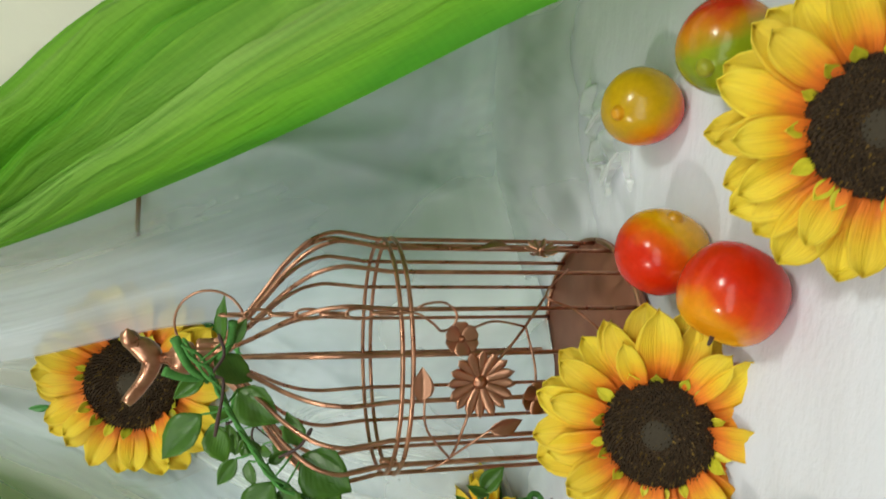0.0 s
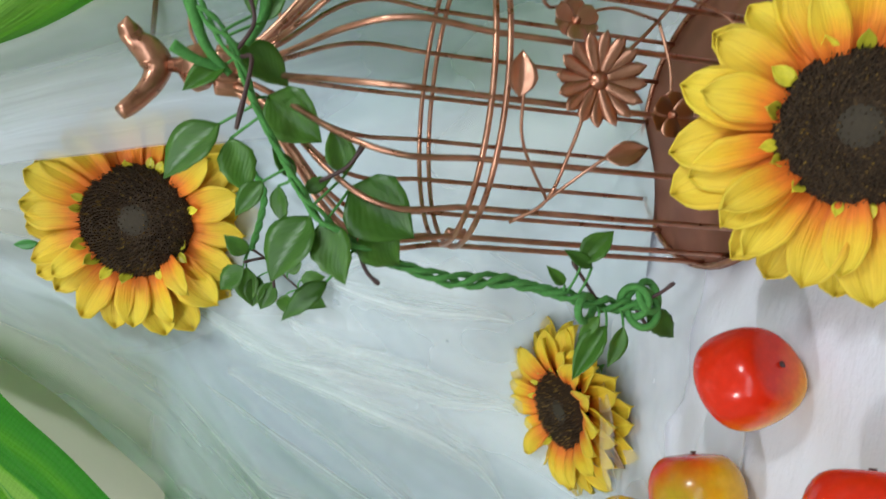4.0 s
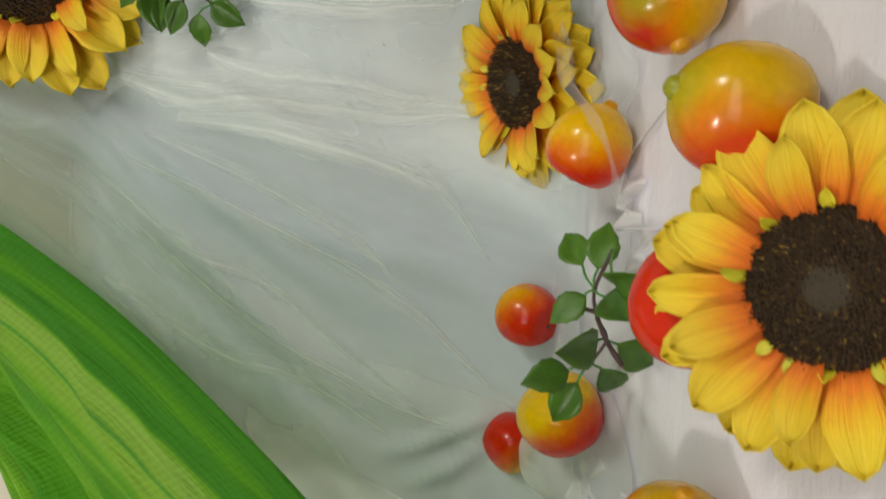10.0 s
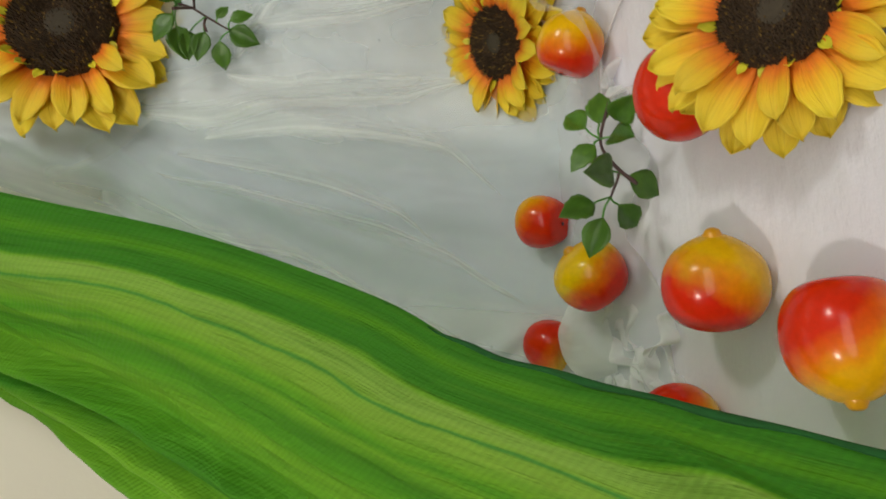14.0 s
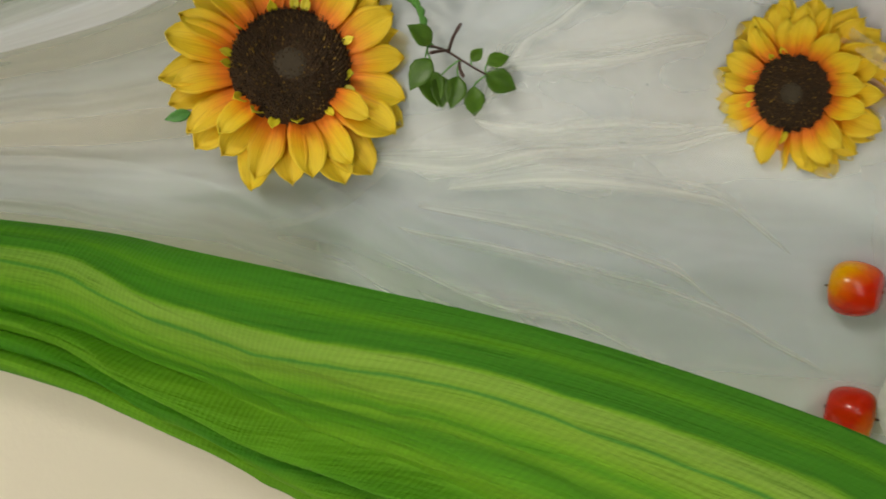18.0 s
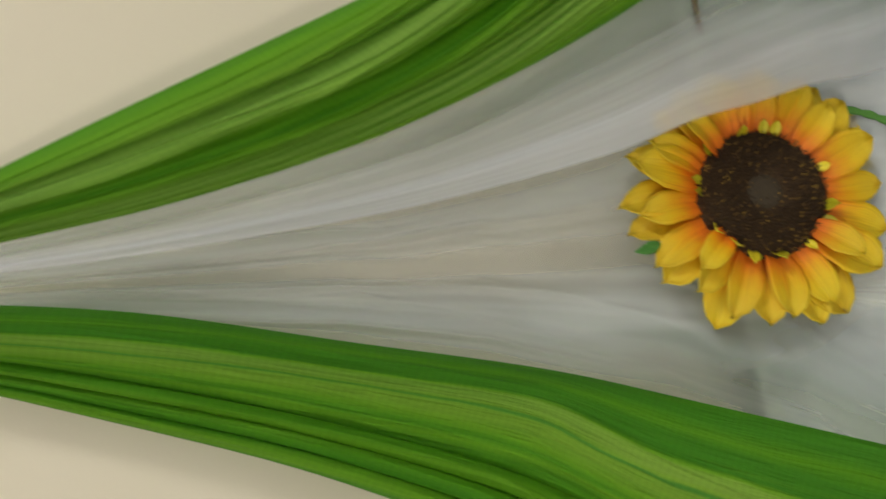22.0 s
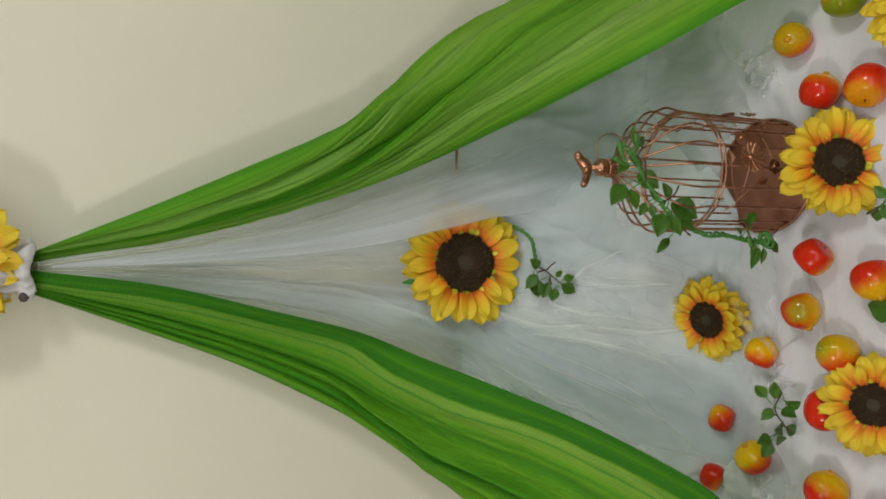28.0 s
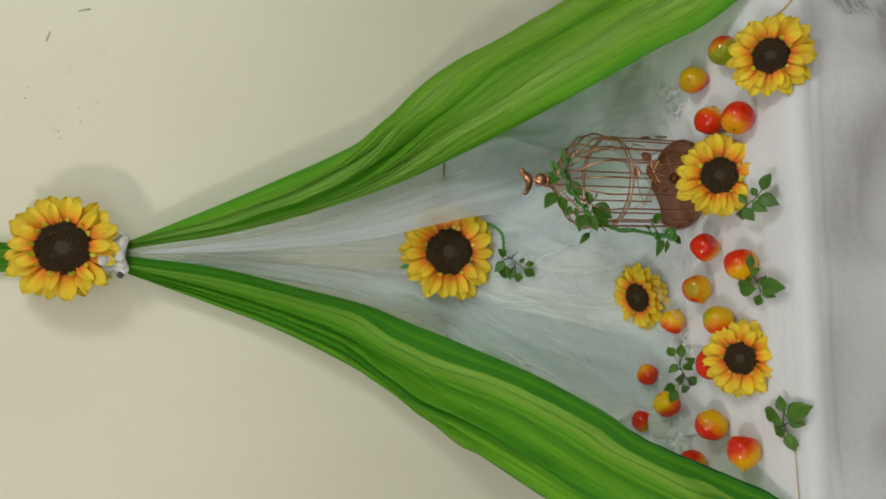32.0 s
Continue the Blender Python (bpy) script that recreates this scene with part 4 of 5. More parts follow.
def bristles(rd, count, rnd):
    verts, faces = [], []
    for k in range(count):
        q = math.sqrt((k + 0.5) / count)
        a = k * 2.39996
        r = rd * (0.10 + 0.92 * q)
        h = np.interp(r / rd, [0.0, 0.2, 0.4, 0.62, 0.84, 0.97, 1.03], [0.17, 0.17, 0.21, 0.24, 0.20, 0.12, 0.0]) * rd
        tall, wide = rd * rnd.uniform(0.07, 0.15) * (1.0 if r > 0.35 * rd else 0.45), rd * 0.026
        c, s = math.cos(a), math.sin(a)
        b = len(verts)
        for j in range(3):
            t = a + j * 2.0944
            verts.append((r * c + wide * math.cos(t), r * s + wide * math.sin(t), h - 0.02 * rd))
        lean = rnd.uniform(-0.03, 0.06) * rd
        verts.append(((r + lean) * c, (r + lean) * s, h + tall))
        faces += [(b, b + 1, b + 3), (b + 1, b + 2, b + 3), (b + 2, b, b + 3)]
    return mesh("seed_bristles", verts, faces, [(v[0], v[1]) for v in verts], False)


def sunflower(place, normal, radius, ratio, spin, seed, label, group, inner=7, ring=17, wide=0.96):
    rnd = random.Random(seed)
    rd = radius * ratio
    ob = thing("sunflower", facing(place, normal, spin), label, "artificial flower", group)
    part("seed_disc", lathe(disc_profile(rd), 40, "seed_disc"), M_SEED, ob, "dark brown seed disc")
    part("bristle_ring", bristles(rd, 900, rnd), M_TIPS, ob, "short dark bristles tipped with yellow")
    part("disc_centre", lathe([(rd * 0.34, 0.12 * rd), (rd * 0.27, 0.172 * rd), (rd * 0.16, 0.182 * rd), (rd * 0.04, 0.185 * rd)], 24, "disc_centre"), M_HEART, ob, "smooth grey-brown centre")
    reach = radius - rd * 0.82
    shapes = [petal_mesh(1.0, 0.54, 0.09, 0.13, 0.05, seed + k) for k in range(5)]
    for layer, (count, grow, tilt, low) in enumerate(((ring, 1.0, 1, -0.10), (ring, 0.92, 9, -0.04), (inner, 0.74, 17, 0.03))):
        for k in range(count):
            a = 360 * (k + 0.5 * (layer % 2)) / count + rnd.uniform(-5, 5)
            size = reach * grow * rnd.uniform(0.9, 1.07)
            m = pose(0, 0, low * rd * 2, 0, 0, a) @ pose(rd * 0.80, 0, 0, rnd.uniform(-16, 16), -tilt + rnd.uniform(-8, 8), 0)
            part("petal", shapes[rnd.randrange(5)], M_PETAL, ob, at=m @ Matrix.Diagonal((size, size * wide * rnd.uniform(0.85, 1.1), size, 1)))
    sep = sepal_mesh()
    for k in range(15):
        size = rd * rnd.uniform(0.20, 0.36)
        part("bract", sep, M_BRACT, ob, at=pose(0, 0, rd * 0.02, 0, 0, 24 * k + rnd.uniform(-9, 9)) @ pose(rd * 0.98, 0, 0.08 * rd, 0, -46 + rnd.uniform(-28, 28), 0) @ Matrix.Diagonal((size, size * 1.2, size, 1)))
    back = sep.copy()
    back.materials.clear()
    for k in range(8):
        part("sepal", back, M_SEPAL, ob, at=pose(0, 0, -0.30 * rd, 0, 0, 45 * k) @ pose(rd * 0.3, 0, 0, 0, 12, 0) @ Matrix.Diagonal((radius * 0.55, radius * 0.4, radius * 0.3, 1)))
    part("calyx", lathe([(0.004, -0.030), (0.006, -0.022), (rd * 0.5, -0.40 * rd), (rd * 0.95, -0.22 * rd), (rd * 0.9, -0.1 * rd)], 20, "calyx"), M_SEPAL, ob, "green calyx")
    return ob


sunflower((-0.236, 0.268, 2.118), (-0.02, -1, 0.10), 0.127, 0.465, 10, 11, "large yellow cloth sunflower fixed over the knot on the wall", "sunflowers")
pinned = sunflower((-0.249, 0.207, 1.210), (0.03, -1, 0.24), 0.133, 0.455, 40, 23, "large yellow cloth sunflower pinned on the tulle", "sunflowers", 4)
sunflower((-0.121, -0.330, 0.793), (0.02, -0.78, 0.62), 0.095, 0.42, 75, 37, "yellow cloth sunflower leaning against the base of the cage", "sunflowers")
sunflower((-0.509, -0.350, 0.778), (0.0, -0.50, 0.87), 0.085, 0.405, 20, 41, "yellow cloth sunflower lying face up near the table's front", "sunflowers")
sunflower((0.094, -0.478, 0.785), (-0.15, -0.66, 0.72), 0.084, 0.42, 55, 53, "yellow cloth sunflower at the table's front edge", "sunflowers")
by_hem = sunflower((-0.379, -0.023, 0.789), (-0.20, -0.24, 0.93), 0.089, 0.43, 5, 67, "small yellow cloth sunflower lying on the tulle hem", "sunflowers", 16, 20, 0.98)


# ---- fruits ----
def fruit(name, place, r, colours, blush, axis, label, squash=1.0, pointed=0.0, seed=0, nub=True, category="artificial fruit", square=0.92, patch=None):
    rnd = random.Random(seed)
    ob = thing(name, facing(place, axis, rnd.uniform(0, 360)), label, category, "lacquered fruits")
    to_own = facing((0, 0, 0), axis).to_3x3().inverted()
    if isinstance(blush, tuple):
        blush, share = blush[:3], blush[3]
    ob.matrix_basis = facing(place, axis)
    mat = fruit_skin("fruit_skin", *colours, to_own @ Vector(blush).normalized(), share, 0.45, patch and (to_own @ Vector(patch[0]).normalized(), patch[1], patch[2]))
    prof = []
    for k in range(21):
        t = math.pi * k / 20
        z = -math.copysign(abs(math.cos(t)) ** (0.92 if square > 0.7 else 0.80), math.cos(t))
        q = max(0.0, math.sin(t)) ** (square if not pointed else 1.0)
        q *= 1 + 0.10 * z * (1 if not pointed else -pointed)
        if pointed and z > 0.6:
            q *= 1 - 0.35 * (z - 0.6)
        dent = 0.16 * math.exp(-((1 + z) / 0.16) ** 2) + (0 if nub else 0.12 * math.exp(-((1 - z) / 0.16) ** 2))
        prof.append((max(0.0006, r * q), r * squash * (z * (1 - dent))))
    a0, b0, c0 = rnd.uniform(0, 6), rnd.uniform(0, 6), rnd.uniform(0.02, 0.05)
    part("skin", lathe(prof, 36, "skin", lambda a, h: 1 + c0 * math.sin(2 * a + a0) + 0.025 * math.sin(3 * a + b0 + 3 * h)), mat, ob)
    top = r * squash * (0.97 if nub else 0.86)
    if nub:
        part("nub", lathe([(0.30 * r, -0.10 * r), (0.24 * r, 0.03 * r), (0.17 * r, 0.12 * r), (0.10 * r, 0.15 * r), (0.02 * r, 0.13 * r)], 14, "nub"), M_NUB_GREEN if seed in (4, 13) else M_NUB, ob, at=pose(0.05 * r, 0.03 * r, top * 0.97) @ Matrix.Diagonal((0.8, 0.8, 1.15, 1)))
    else:
        part("stem", tube([(0, 0, -0.1 * r), (0.02 * r, 0, 0.08 * r), (0.06 * r, 0.03 * r, 0.2 * r)], [0.05 * r, 0.045 * r, 0.03 * r], 7, name="stem"), M_TWIG, ob, "dry dark stem", pose(0, 0, top))
    part("blossom_end", lathe([(0.002 * r, -0.02 * r), (0.07 * r, -0.015 * r), (0.05 * r, 0.02 * r), (0.01 * r, 0.03 * r)], 9, "blossom_end"), M_TWIG, ob, "dark blossom end", pose(0, 0, -r * squash * 0.87))
    return ob


# ---- leaves and sprigs ----
def leaf_mesh(fold, droop, seed):
    rnd = random.Random(seed)
    ph = rnd.uniform(0, 6)

    def at(u, v):
        s = (u - 0.5) * 2
        w = 0.36 * np.interp(v, [0, 0.06, 0.25, 0.45, 0.7, 0.88, 1], [0.05, 0.35, 0.88, 1.0, 0.72, 0.30, 0.02])
        return v, s * w * (1 + 0.04 * math.sin(v * 30 + ph)), fold * abs(s) * w - droop * v * v + 0.007 * math.sin(v * 18 + s * 3)

    return grid(at, 7, 11, "leaf", (1, 1), 0.012)


LEAVES = [leaf_mesh(0.35, 0.10, 1), leaf_mesh(0.15, 0.25, 2), leaf_mesh(0.5, 0.05, 3)]


def leaf_at(parent, base, tip, up, k, width=1.0, mat=None):
    b, t = Vector(base), Vector(tip)
    x = (t - b)
    size = x.length
    x.normalize()
    z = Vector(up)
    z = (z - x * z.dot(x)).normalized()
    y = z.cross(x)
    m = Matrix((x, y, z)).transposed().to_4x4()
    me = LEAVES[k % 3]
    if mat:
        me = me.copy()
        me.materials.clear()
    part("leaf", me, mat or M_LEAF, parent, "petal paled to beige behind the net" if mat else "", at=Matrix.Translation(b) @ m @ Matrix.Diagonal((size, size * width, size, 1)))


def sprig(stem, leaves, label, up=(0, -0.5, 0.85), size=0.03, group="leafy sprigs", twigs=()):
    """stem: points of the main stalk; leaves: (base, tip) pairs."""
    ob = thing("leaf_sprig", pose(*stem[0]), label, "artificial leaves", group)
    o = Vector(stem[0])
    loc = [Vector(p) - o for p in stem]
    part("stalk", tube(smooth_path(loc, 16), np.linspace(0.0014, 0.0010, 16), 7, name="stalk"), M_TWIG, ob, "thin brown stalk")
    for k, (b, t) in enumerate(leaves):
        b, t = Vector(b) - o, Vector(t) - o
        near = min(loc, key=lambda q: (q - b).length)
        if (near - b).length > 0.003:
            part("petiole", tube(smooth_path([near, (near + b) / 2 + Vector((0, 0, 0.002)), b], 6), 0.0009, 5, name="petiole"), M_VINE, ob)
        leaf_at(ob, b, t, Vector(up) + Vector((0.25 * math.sin(k * 2.1), 0.2 * math.cos(k * 1.3), 0)), k)
    for a, b in twigs:
        part("side_twig", tube(smooth_path([Vector(a) - o, (Vector(a) + Vector(b)) / 2 - o + Vector((0, 0, 0.002)), Vector(b) - o], 7), [0.0016] * 5 + [0.0019, 0.0015], 6, name="side_twig"), M_TWIG, ob, "dark twig end")
    return ob


RYY, RRO = (RED, (0.78, 0.13, 0.008), YELLOW), (RED, (0.72, 0.030, 0.007), ORANGE)
# the blush's direction and how far it spreads
fruit("apple", (-0.270, -0.269, 0.786), 0.0312, RYY, (0.45, 0.0, 0.60, 0.14), (-0.55, 0.75, 0.2), "glossy red artificial apple on the white sheet", 0.86, nub=False, seed=1, square=0.62)
fruit("mango", (-0.362, -0.238, 0.788), 0.032, (RED, (0.76, 0.20, 0.008), (0.74, 0.40, 0.008)), (-0.02, 0.58, 0.62, 0.10), (-0.93, -0.36, -0.05), "glossy mango, red shading to green", 1.03, 0.4, seed=2, patch=((0.10, -0.50, 0.80), (0.34, 0.36, 0.010), 0.0275))
fruit("mango", (-0.438, -0.145, 0.785), 0.0295, (RED, (0.80, 0.22, 0.006), (0.84, 0.47, 0.006)), (-0.85, 0.0, 0.15, -0.16), (0.86, -0.36, -0.36), "small golden mango with a red cheek beside the sunflower", 1.0, 0.4, seed=3)
fruit("mango", (-0.431, -0.300, 0.788), 0.0318, ((0.72, 0.06, 0.008), (0.78, 0.24, 0.008), (0.68, 0.40, 0.008)), (-0.85, -0.10, 0.05, -0.14), (0.35, 0.15, 0.92), "large yellow-green mango with an orange cheek", 1.06, 0.8, seed=4, patch=((0.30, 0.30, 0.80), (0.36, 0.36, 0.010), 0.028))
fruit("apple", (-0.571, -0.040, 0.783), 0.027, RYY, (-0.75, -0.1, -0.5, 0.32), (0.30, 0.85, 0.42), "small red apple near the tulle hem", 0.92, nub=False, seed=5, square=0.74)
fruit("apple", (-0.634, -0.113, 0.786), 0.031, (RED, (0.78, 0.16, 0.008), (0.84, 0.52, 0.008)), (-0.75, -0.25, -0.45, -0.05), (0.80, 0.0, 0.55), "red and yellow apple touching a sprig", 0.97, nub=True, seed=6)
fruit("apple", (-0.689, -0.005, 0.784), 0.026, RYY, (0.55, 0.0, 0.7, 0.02), (-0.35, -0.75, -0.5), "small red and orange apple half under the tulle", 0.95, nub=False, seed=7, square=0.76)
fruit("mango", (-0.659, -0.263, 0.788), 0.0335, ((0.66, 0.018, 0.006), (0.76, 0.20, 0.008), (0.74, 0.42, 0.008)), (-0.66, 0.25, 0.55, -0.03), (0.92, -0.38, 0.05), "mango shading from red to yellow-green", 1.02, 0.4, seed=8, patch=((0.30, -0.60, 0.75), (0.50, 0.36, 0.010), 0.037))
fruit("apple", (-0.527, -0.270, 0.789), 0.033, RRO, (0.1, -0.8, 0.3, 0.35), (0.3, -0.5, 0.8), "heart-shaped red apple tucked behind a sunflower", 0.95, 0.3, nub=False, seed=9)
fruit("mango", (-0.699, -0.355, 0.788), 0.0325, RYY, (0.75, 0.25, 0.50, -0.08), (-0.93, -0.12, 0.20), "large red mango with a yellow tip", 1.12, 0.4, seed=10)
fruit("mango", (-0.757, -0.193, 0.786), 0.031, RYY, (0.6, 0.0, 0.75, -0.16), (-0.6, -0.5, 0.3), "yellow and red mango half hidden by the green drape", 1.0, 0.4, seed=11)
fruit("mango", (0.111, -0.252, 0.784), 0.031, ((0.72, 0.05, 0.008), (0.74, 0.25, 0.008), (0.58, 0.34, 0.01)), (-0.5, 0.0, -0.8, -0.16), (-0.25, -0.35, 0.80), "golden mango on the sheet", 0.95, 0.4, seed=12)
fruit("mango", (0.145, -0.353, 0.785), 0.032, ((0.50, 0.02, 0.008), (0.55, 0.22, 0.008), GREEN), (0.7, 0.1, 0.3, -0.25), (-0.55, -0.35, 0.75), "green mango with a dark red shoulder", 1.0, 0.4, seed=13)
fruit("apple", (0.004, -0.299, 0.785), 0.033, RYY, (-0.65, 0.1, 0.62, 0.0), (0.80, -0.45, -0.05), "apple half red and half yellow beside the cage", 0.95, seed=14)
fruit("mango", (-0.009, -0.383, 0.786), 0.034, (RED, (0.74, 0.06, 0.008), (0.80, 0.30, 0.008)), (0.55, 0.0, -0.35, 0.24), (-0.75, -0.15, 0.45), "orange-red mango resting against an apple", 1.0, 0.6, nub=False, seed=15)
fruit("mango", (-0.314, -0.372, 0.787), 0.0325, RYY, (0.72, 0.2, 0.55, -0.18), (-0.75, -0.35, 0.15), "red and yellow mango under a sprig of leaves", 1.0, 0.6, seed=16)

sprig([(-0.505, -0.190, 0.790), (-0.531, -0.178, 0.796), (-0.548, -0.184, 0.797), (-0.561, -0.188, 0.792), (-0.578, -0.177, 0.796)],
      [((-0.517, -0.162, 0.797), (-0.496, -0.139, 0.800)), ((-0.518, -0.176, 0.793), (-0.487, -0.173, 0.785)), ((-0.524, -0.204, 0.797), (-0.516, -0.235, 0.800)), ((-0.534, -0.193, 0.797), (-0.542, -0.224, 0.800)), ((-0.535, -0.177, 0.802), (-0.551, -0.174, 0.825)),
       ((-0.561, -0.194, 0.802), (-0.564, -0.210, 0.836)), ((-0.565, -0.188, 0.784), (-0.582, -0.185, 0.755)), ((-0.582, -0.180, 0.814), (-0.587, -0.185, 0.845)), ((-0.584, -0.172, 0.787), (-0.602, -0.159, 0.764)), ((-0.593, -0.171, 0.803), (-0.622, -0.161, 0.816))],
      "sprig of small green leaves lying across the sheet by an apple", (0.1, -0.85, 0.5), twigs=[((-0.548, -0.184, 0.797), (-0.575, -0.205, 0.790)), ((-0.545, -0.183, 0.797), (-0.545, -0.160, 0.795))])
sprig([(-0.318, -0.405, 0.800), (-0.340, -0.415, 0.795), (-0.362, -0.418, 0.785), (-0.380, -0.412, 0.778)],
      [((-0.322, -0.410, 0.796), (-0.294, -0.414, 0.800)), ((-0.335, -0.410, 0.798), (-0.325, -0.432, 0.800)), ((-0.352, -0.420, 0.788), (-0.350, -0.452, 0.782)), ((-0.358, -0.425, 0.785), (-0.364, -0.474, 0.778)), ((-0.345, -0.405, 0.790), (-0.350, -0.380, 0.790)),
       ((-0.366, -0.405, 0.782), (-0.352, -0.352, 0.780)), ((-0.368, -0.420, 0.780), (-0.382, -0.446, 0.773)), ((-0.378, -0.410, 0.778), (-0.402, -0.396, 0.775))],
      "sprig of green leaves laid against a mango", twigs=[((-0.35, -0.412, 0.788), (-0.34, -0.436, 0.782))])
sprig([(-0.215, -0.385, 0.800), (-0.198, -0.405, 0.800), (-0.182, -0.428, 0.792), (-0.165, -0.440, 0.785)],
      [((-0.168, -0.440, 0.786), (-0.136, -0.458, 0.782)), ((-0.182, -0.432, 0.790), (-0.198, -0.470, 0.780)), ((-0.190, -0.420, 0.793), (-0.212, -0.448, 0.784)), ((-0.200, -0.402, 0.800), (-0.228, -0.418, 0.790)),
       ((-0.205, -0.396, 0.800), (-0.226, -0.384, 0.792)), ((-0.190, -0.410, 0.798), (-0.170, -0.396, 0.806)), ((-0.178, -0.430, 0.790), (-0.160, -0.418, 0.794))],
      "sprig of green leaves beside the sunflower at the cage", twigs=[((-0.2, -0.405, 0.8), (-0.21, -0.372, 0.792))])
sprig([(-0.668, -0.472, 0.762), (-0.645, -0.456, 0.772), (-0.622, -0.452, 0.776), (-0.605, -0.456, 0.776)],
      [((-0.606, -0.454, 0.776), (-0.574, -0.446, 0.778)), ((-0.612, -0.462, 0.776), (-0.588, -0.510, 0.772)), ((-0.618, -0.445, 0.777), (-0.606, -0.402, 0.774)), ((-0.620, -0.464, 0.776), (-0.624, -0.496, 0.766)),
       ((-0.634, -0.448, 0.775), (-0.638, -0.414, 0.772)), ((-0.640, -0.452, 0.774), (-0.656, -0.426, 0.770)), ((-0.646, -0.458, 0.772), (-0.682, -0.464, 0.764)), ((-0.628, -0.450, 0.778), (-0.622, -0.430, 0.786))],
      "sprig of green leaves at the table's front edge", twigs=[((-0.632, -0.452, 0.775), (-0.642, -0.436, 0.768)), ((-0.63, -0.455, 0.775), (-0.618, -0.472, 0.77))])
solid("cane_strip", tube(smooth_path([(-0.668, -0.462, 0.760), (-0.72, -0.462, 0.759), (-0.80, -0.464, 0.758), (-0.87, -0.466, 0.757)], 18), 0.0010, 7, name="cane_strip"), M_WOOD, "thin pale cane strip along the table's front edge", "cane strip")
solid("cane_strip", tube(smooth_path([(0.150, -0.440, 0.775), (0.163, -0.475, 0.786), (0.174, -0.520, 0.786), (0.192, -0.560, 0.790)], 14), 0.002, 7, name="cane_strip_b"), M_WOOD, "thin pale cane strip beside the sunflower at the cloth's end", "cane strip")
sprig([(-0.262, 0.128, 1.088), (-0.270, 0.122, 1.074), (-0.281, 0.120, 1.060), (-0.292, 0.117, 1.047), (-0.300, 0.114, 1.037)],
      [((-0.265, 0.115, 1.090), (-0.249, 0.107, 1.114)), ((-0.280, 0.116, 1.094), (-0.305, 0.120, 1.119)), ((-0.284, 0.138, 1.091), (-0.323, 0.136, 1.086)), ((-0.296, 0.126, 1.063), (-0.327, 0.130, 1.075)),
       ((-0.308, 0.124, 1.049), (-0.337, 0.136, 1.047)), ((-0.299, 0.116, 1.038), (-0.318, 0.111, 1.008)), ((-0.284, 0.119, 1.049), (-0.272, 0.114, 1.036)), ((-0.290, 0.112, 1.036), (-0.284, 0.102, 1.014)), ((-0.292, 0.134, 1.078), (-0.325, 0.134, 1.083))],
      "sprig of green leaves hanging below the large sunflower", (0, -0.95, 0.3), twigs=[((-0.272, 0.120, 1.071), (-0.256, 0.091, 1.067)), ((-0.270, 0.122, 1.072), (-0.275, 0.114, 1.094)), ((-0.281, 0.122, 1.060), (-0.300, 0.116, 1.062))])

# ---- stem and bud of the large sunflower ----
stem_line = smooth_path([(-0.165, 0.200, 1.130), (-0.182, 0.178, 1.095), (-0.205, 0.160, 1.078), (-0.235, 0.146, 1.080), (-0.263, 0.127, 1.087)], 60)
for k in range(2):
    twist = [Vector(p) - Vector((-0.249, 0.207, 1.210)) + Vector((math.cos(n * 0.5 + k * 3.14), 0.6 * math.sin(n * 0.5 + k * 3.14), math.sin(n * 0.5 + k * 3.14))) * 0.0014 for n, p in enumerate(stem_line)]
    own = pinned.matrix_basis.to_3x3().inverted()
    part("stem_strand", tube([own @ p for p in twist], 0.0027, 7, name="stem_strand"), M_VINE, pinned, "twisted green paper stem")
bud = LEAVES[1].copy()
bud.materials.clear()
part("bud_leaf", bud, M_SEPAL, pinned, "small green leaf behind the petals", own.to_4x4() @ Matrix.Translation((-0.034, 0.022, 0.103)) @ pose(0, 0, 0, 70, -105, 0) @ Matrix.Diagonal((0.026, 0.018, 0.026, 1)))
own = by_hem.matrix_basis.inverted()
# leaf shapes standing in for petals, the net's veiling put into their beige colour
leaf_at(by_hem, own @ Vector((-0.376, -0.055, 0.772)), own @ Vector((-0.366, -0.105, 0.764)), own.to_3x3() @ Vector((0, -0.3, 0.9)), 1, 1.2, M_TAN)
leaf_at(by_hem, own @ Vector((-0.390, -0.050, 0.772)), own @ Vector((-0.405, -0.098, 0.764)), own.to_3x3() @ Vector((0, -0.3, 0.9)), 2, 1.0, M_TAN)

# ---- bird cage ----
CX, CY, CR = -0.115, -0.148, 0.102
Z0, ZR = 0.7475, 0.953
cage = thing("bird_cage", pose(CX + 0.003, CY - 0.004, Z0 + 0.0015, -1.2, 0, 0), "ornamental rose-copper wire bird cage standing on the table", "bird cage")
H = ZR - Z0
part("base_plate", lathe([(0.001, 0.002), (CR + 0.004, 0.002), (CR + 0.0055, 0.0045), (CR + 0.004, 0.007), (0.001, 0.007)], 72, "base_plate"), M_PLATE, cage, "matt copper-brown base plate")
part("base_ring", tube(circle(CR + 0.003, 0.008, 72), 0.0024, 8, True, "base_ring"), M_COPPER, cage)
for zz, rr in ((H + 0.006, CR), (H - 0.002, CR + 0.001)):
    part("hoop", tube(circle(rr, zz, 72), 0.0019, 8, True, "hoop"), M_COPPER, cage)
DOME = [(CR * 1.01, H + 0.016), (CR * 1.04, H + 0.034), (CR * 1.05, H + 0.050), (CR * 0.97, H + 0.070), (CR * 0.78, H + 0.090), (CR * 0.56, H + 0.106), (CR * 0.36, H + 0.121), (CR * 0.20, H + 0.136), (CR * 0.13, H + 0.148)]
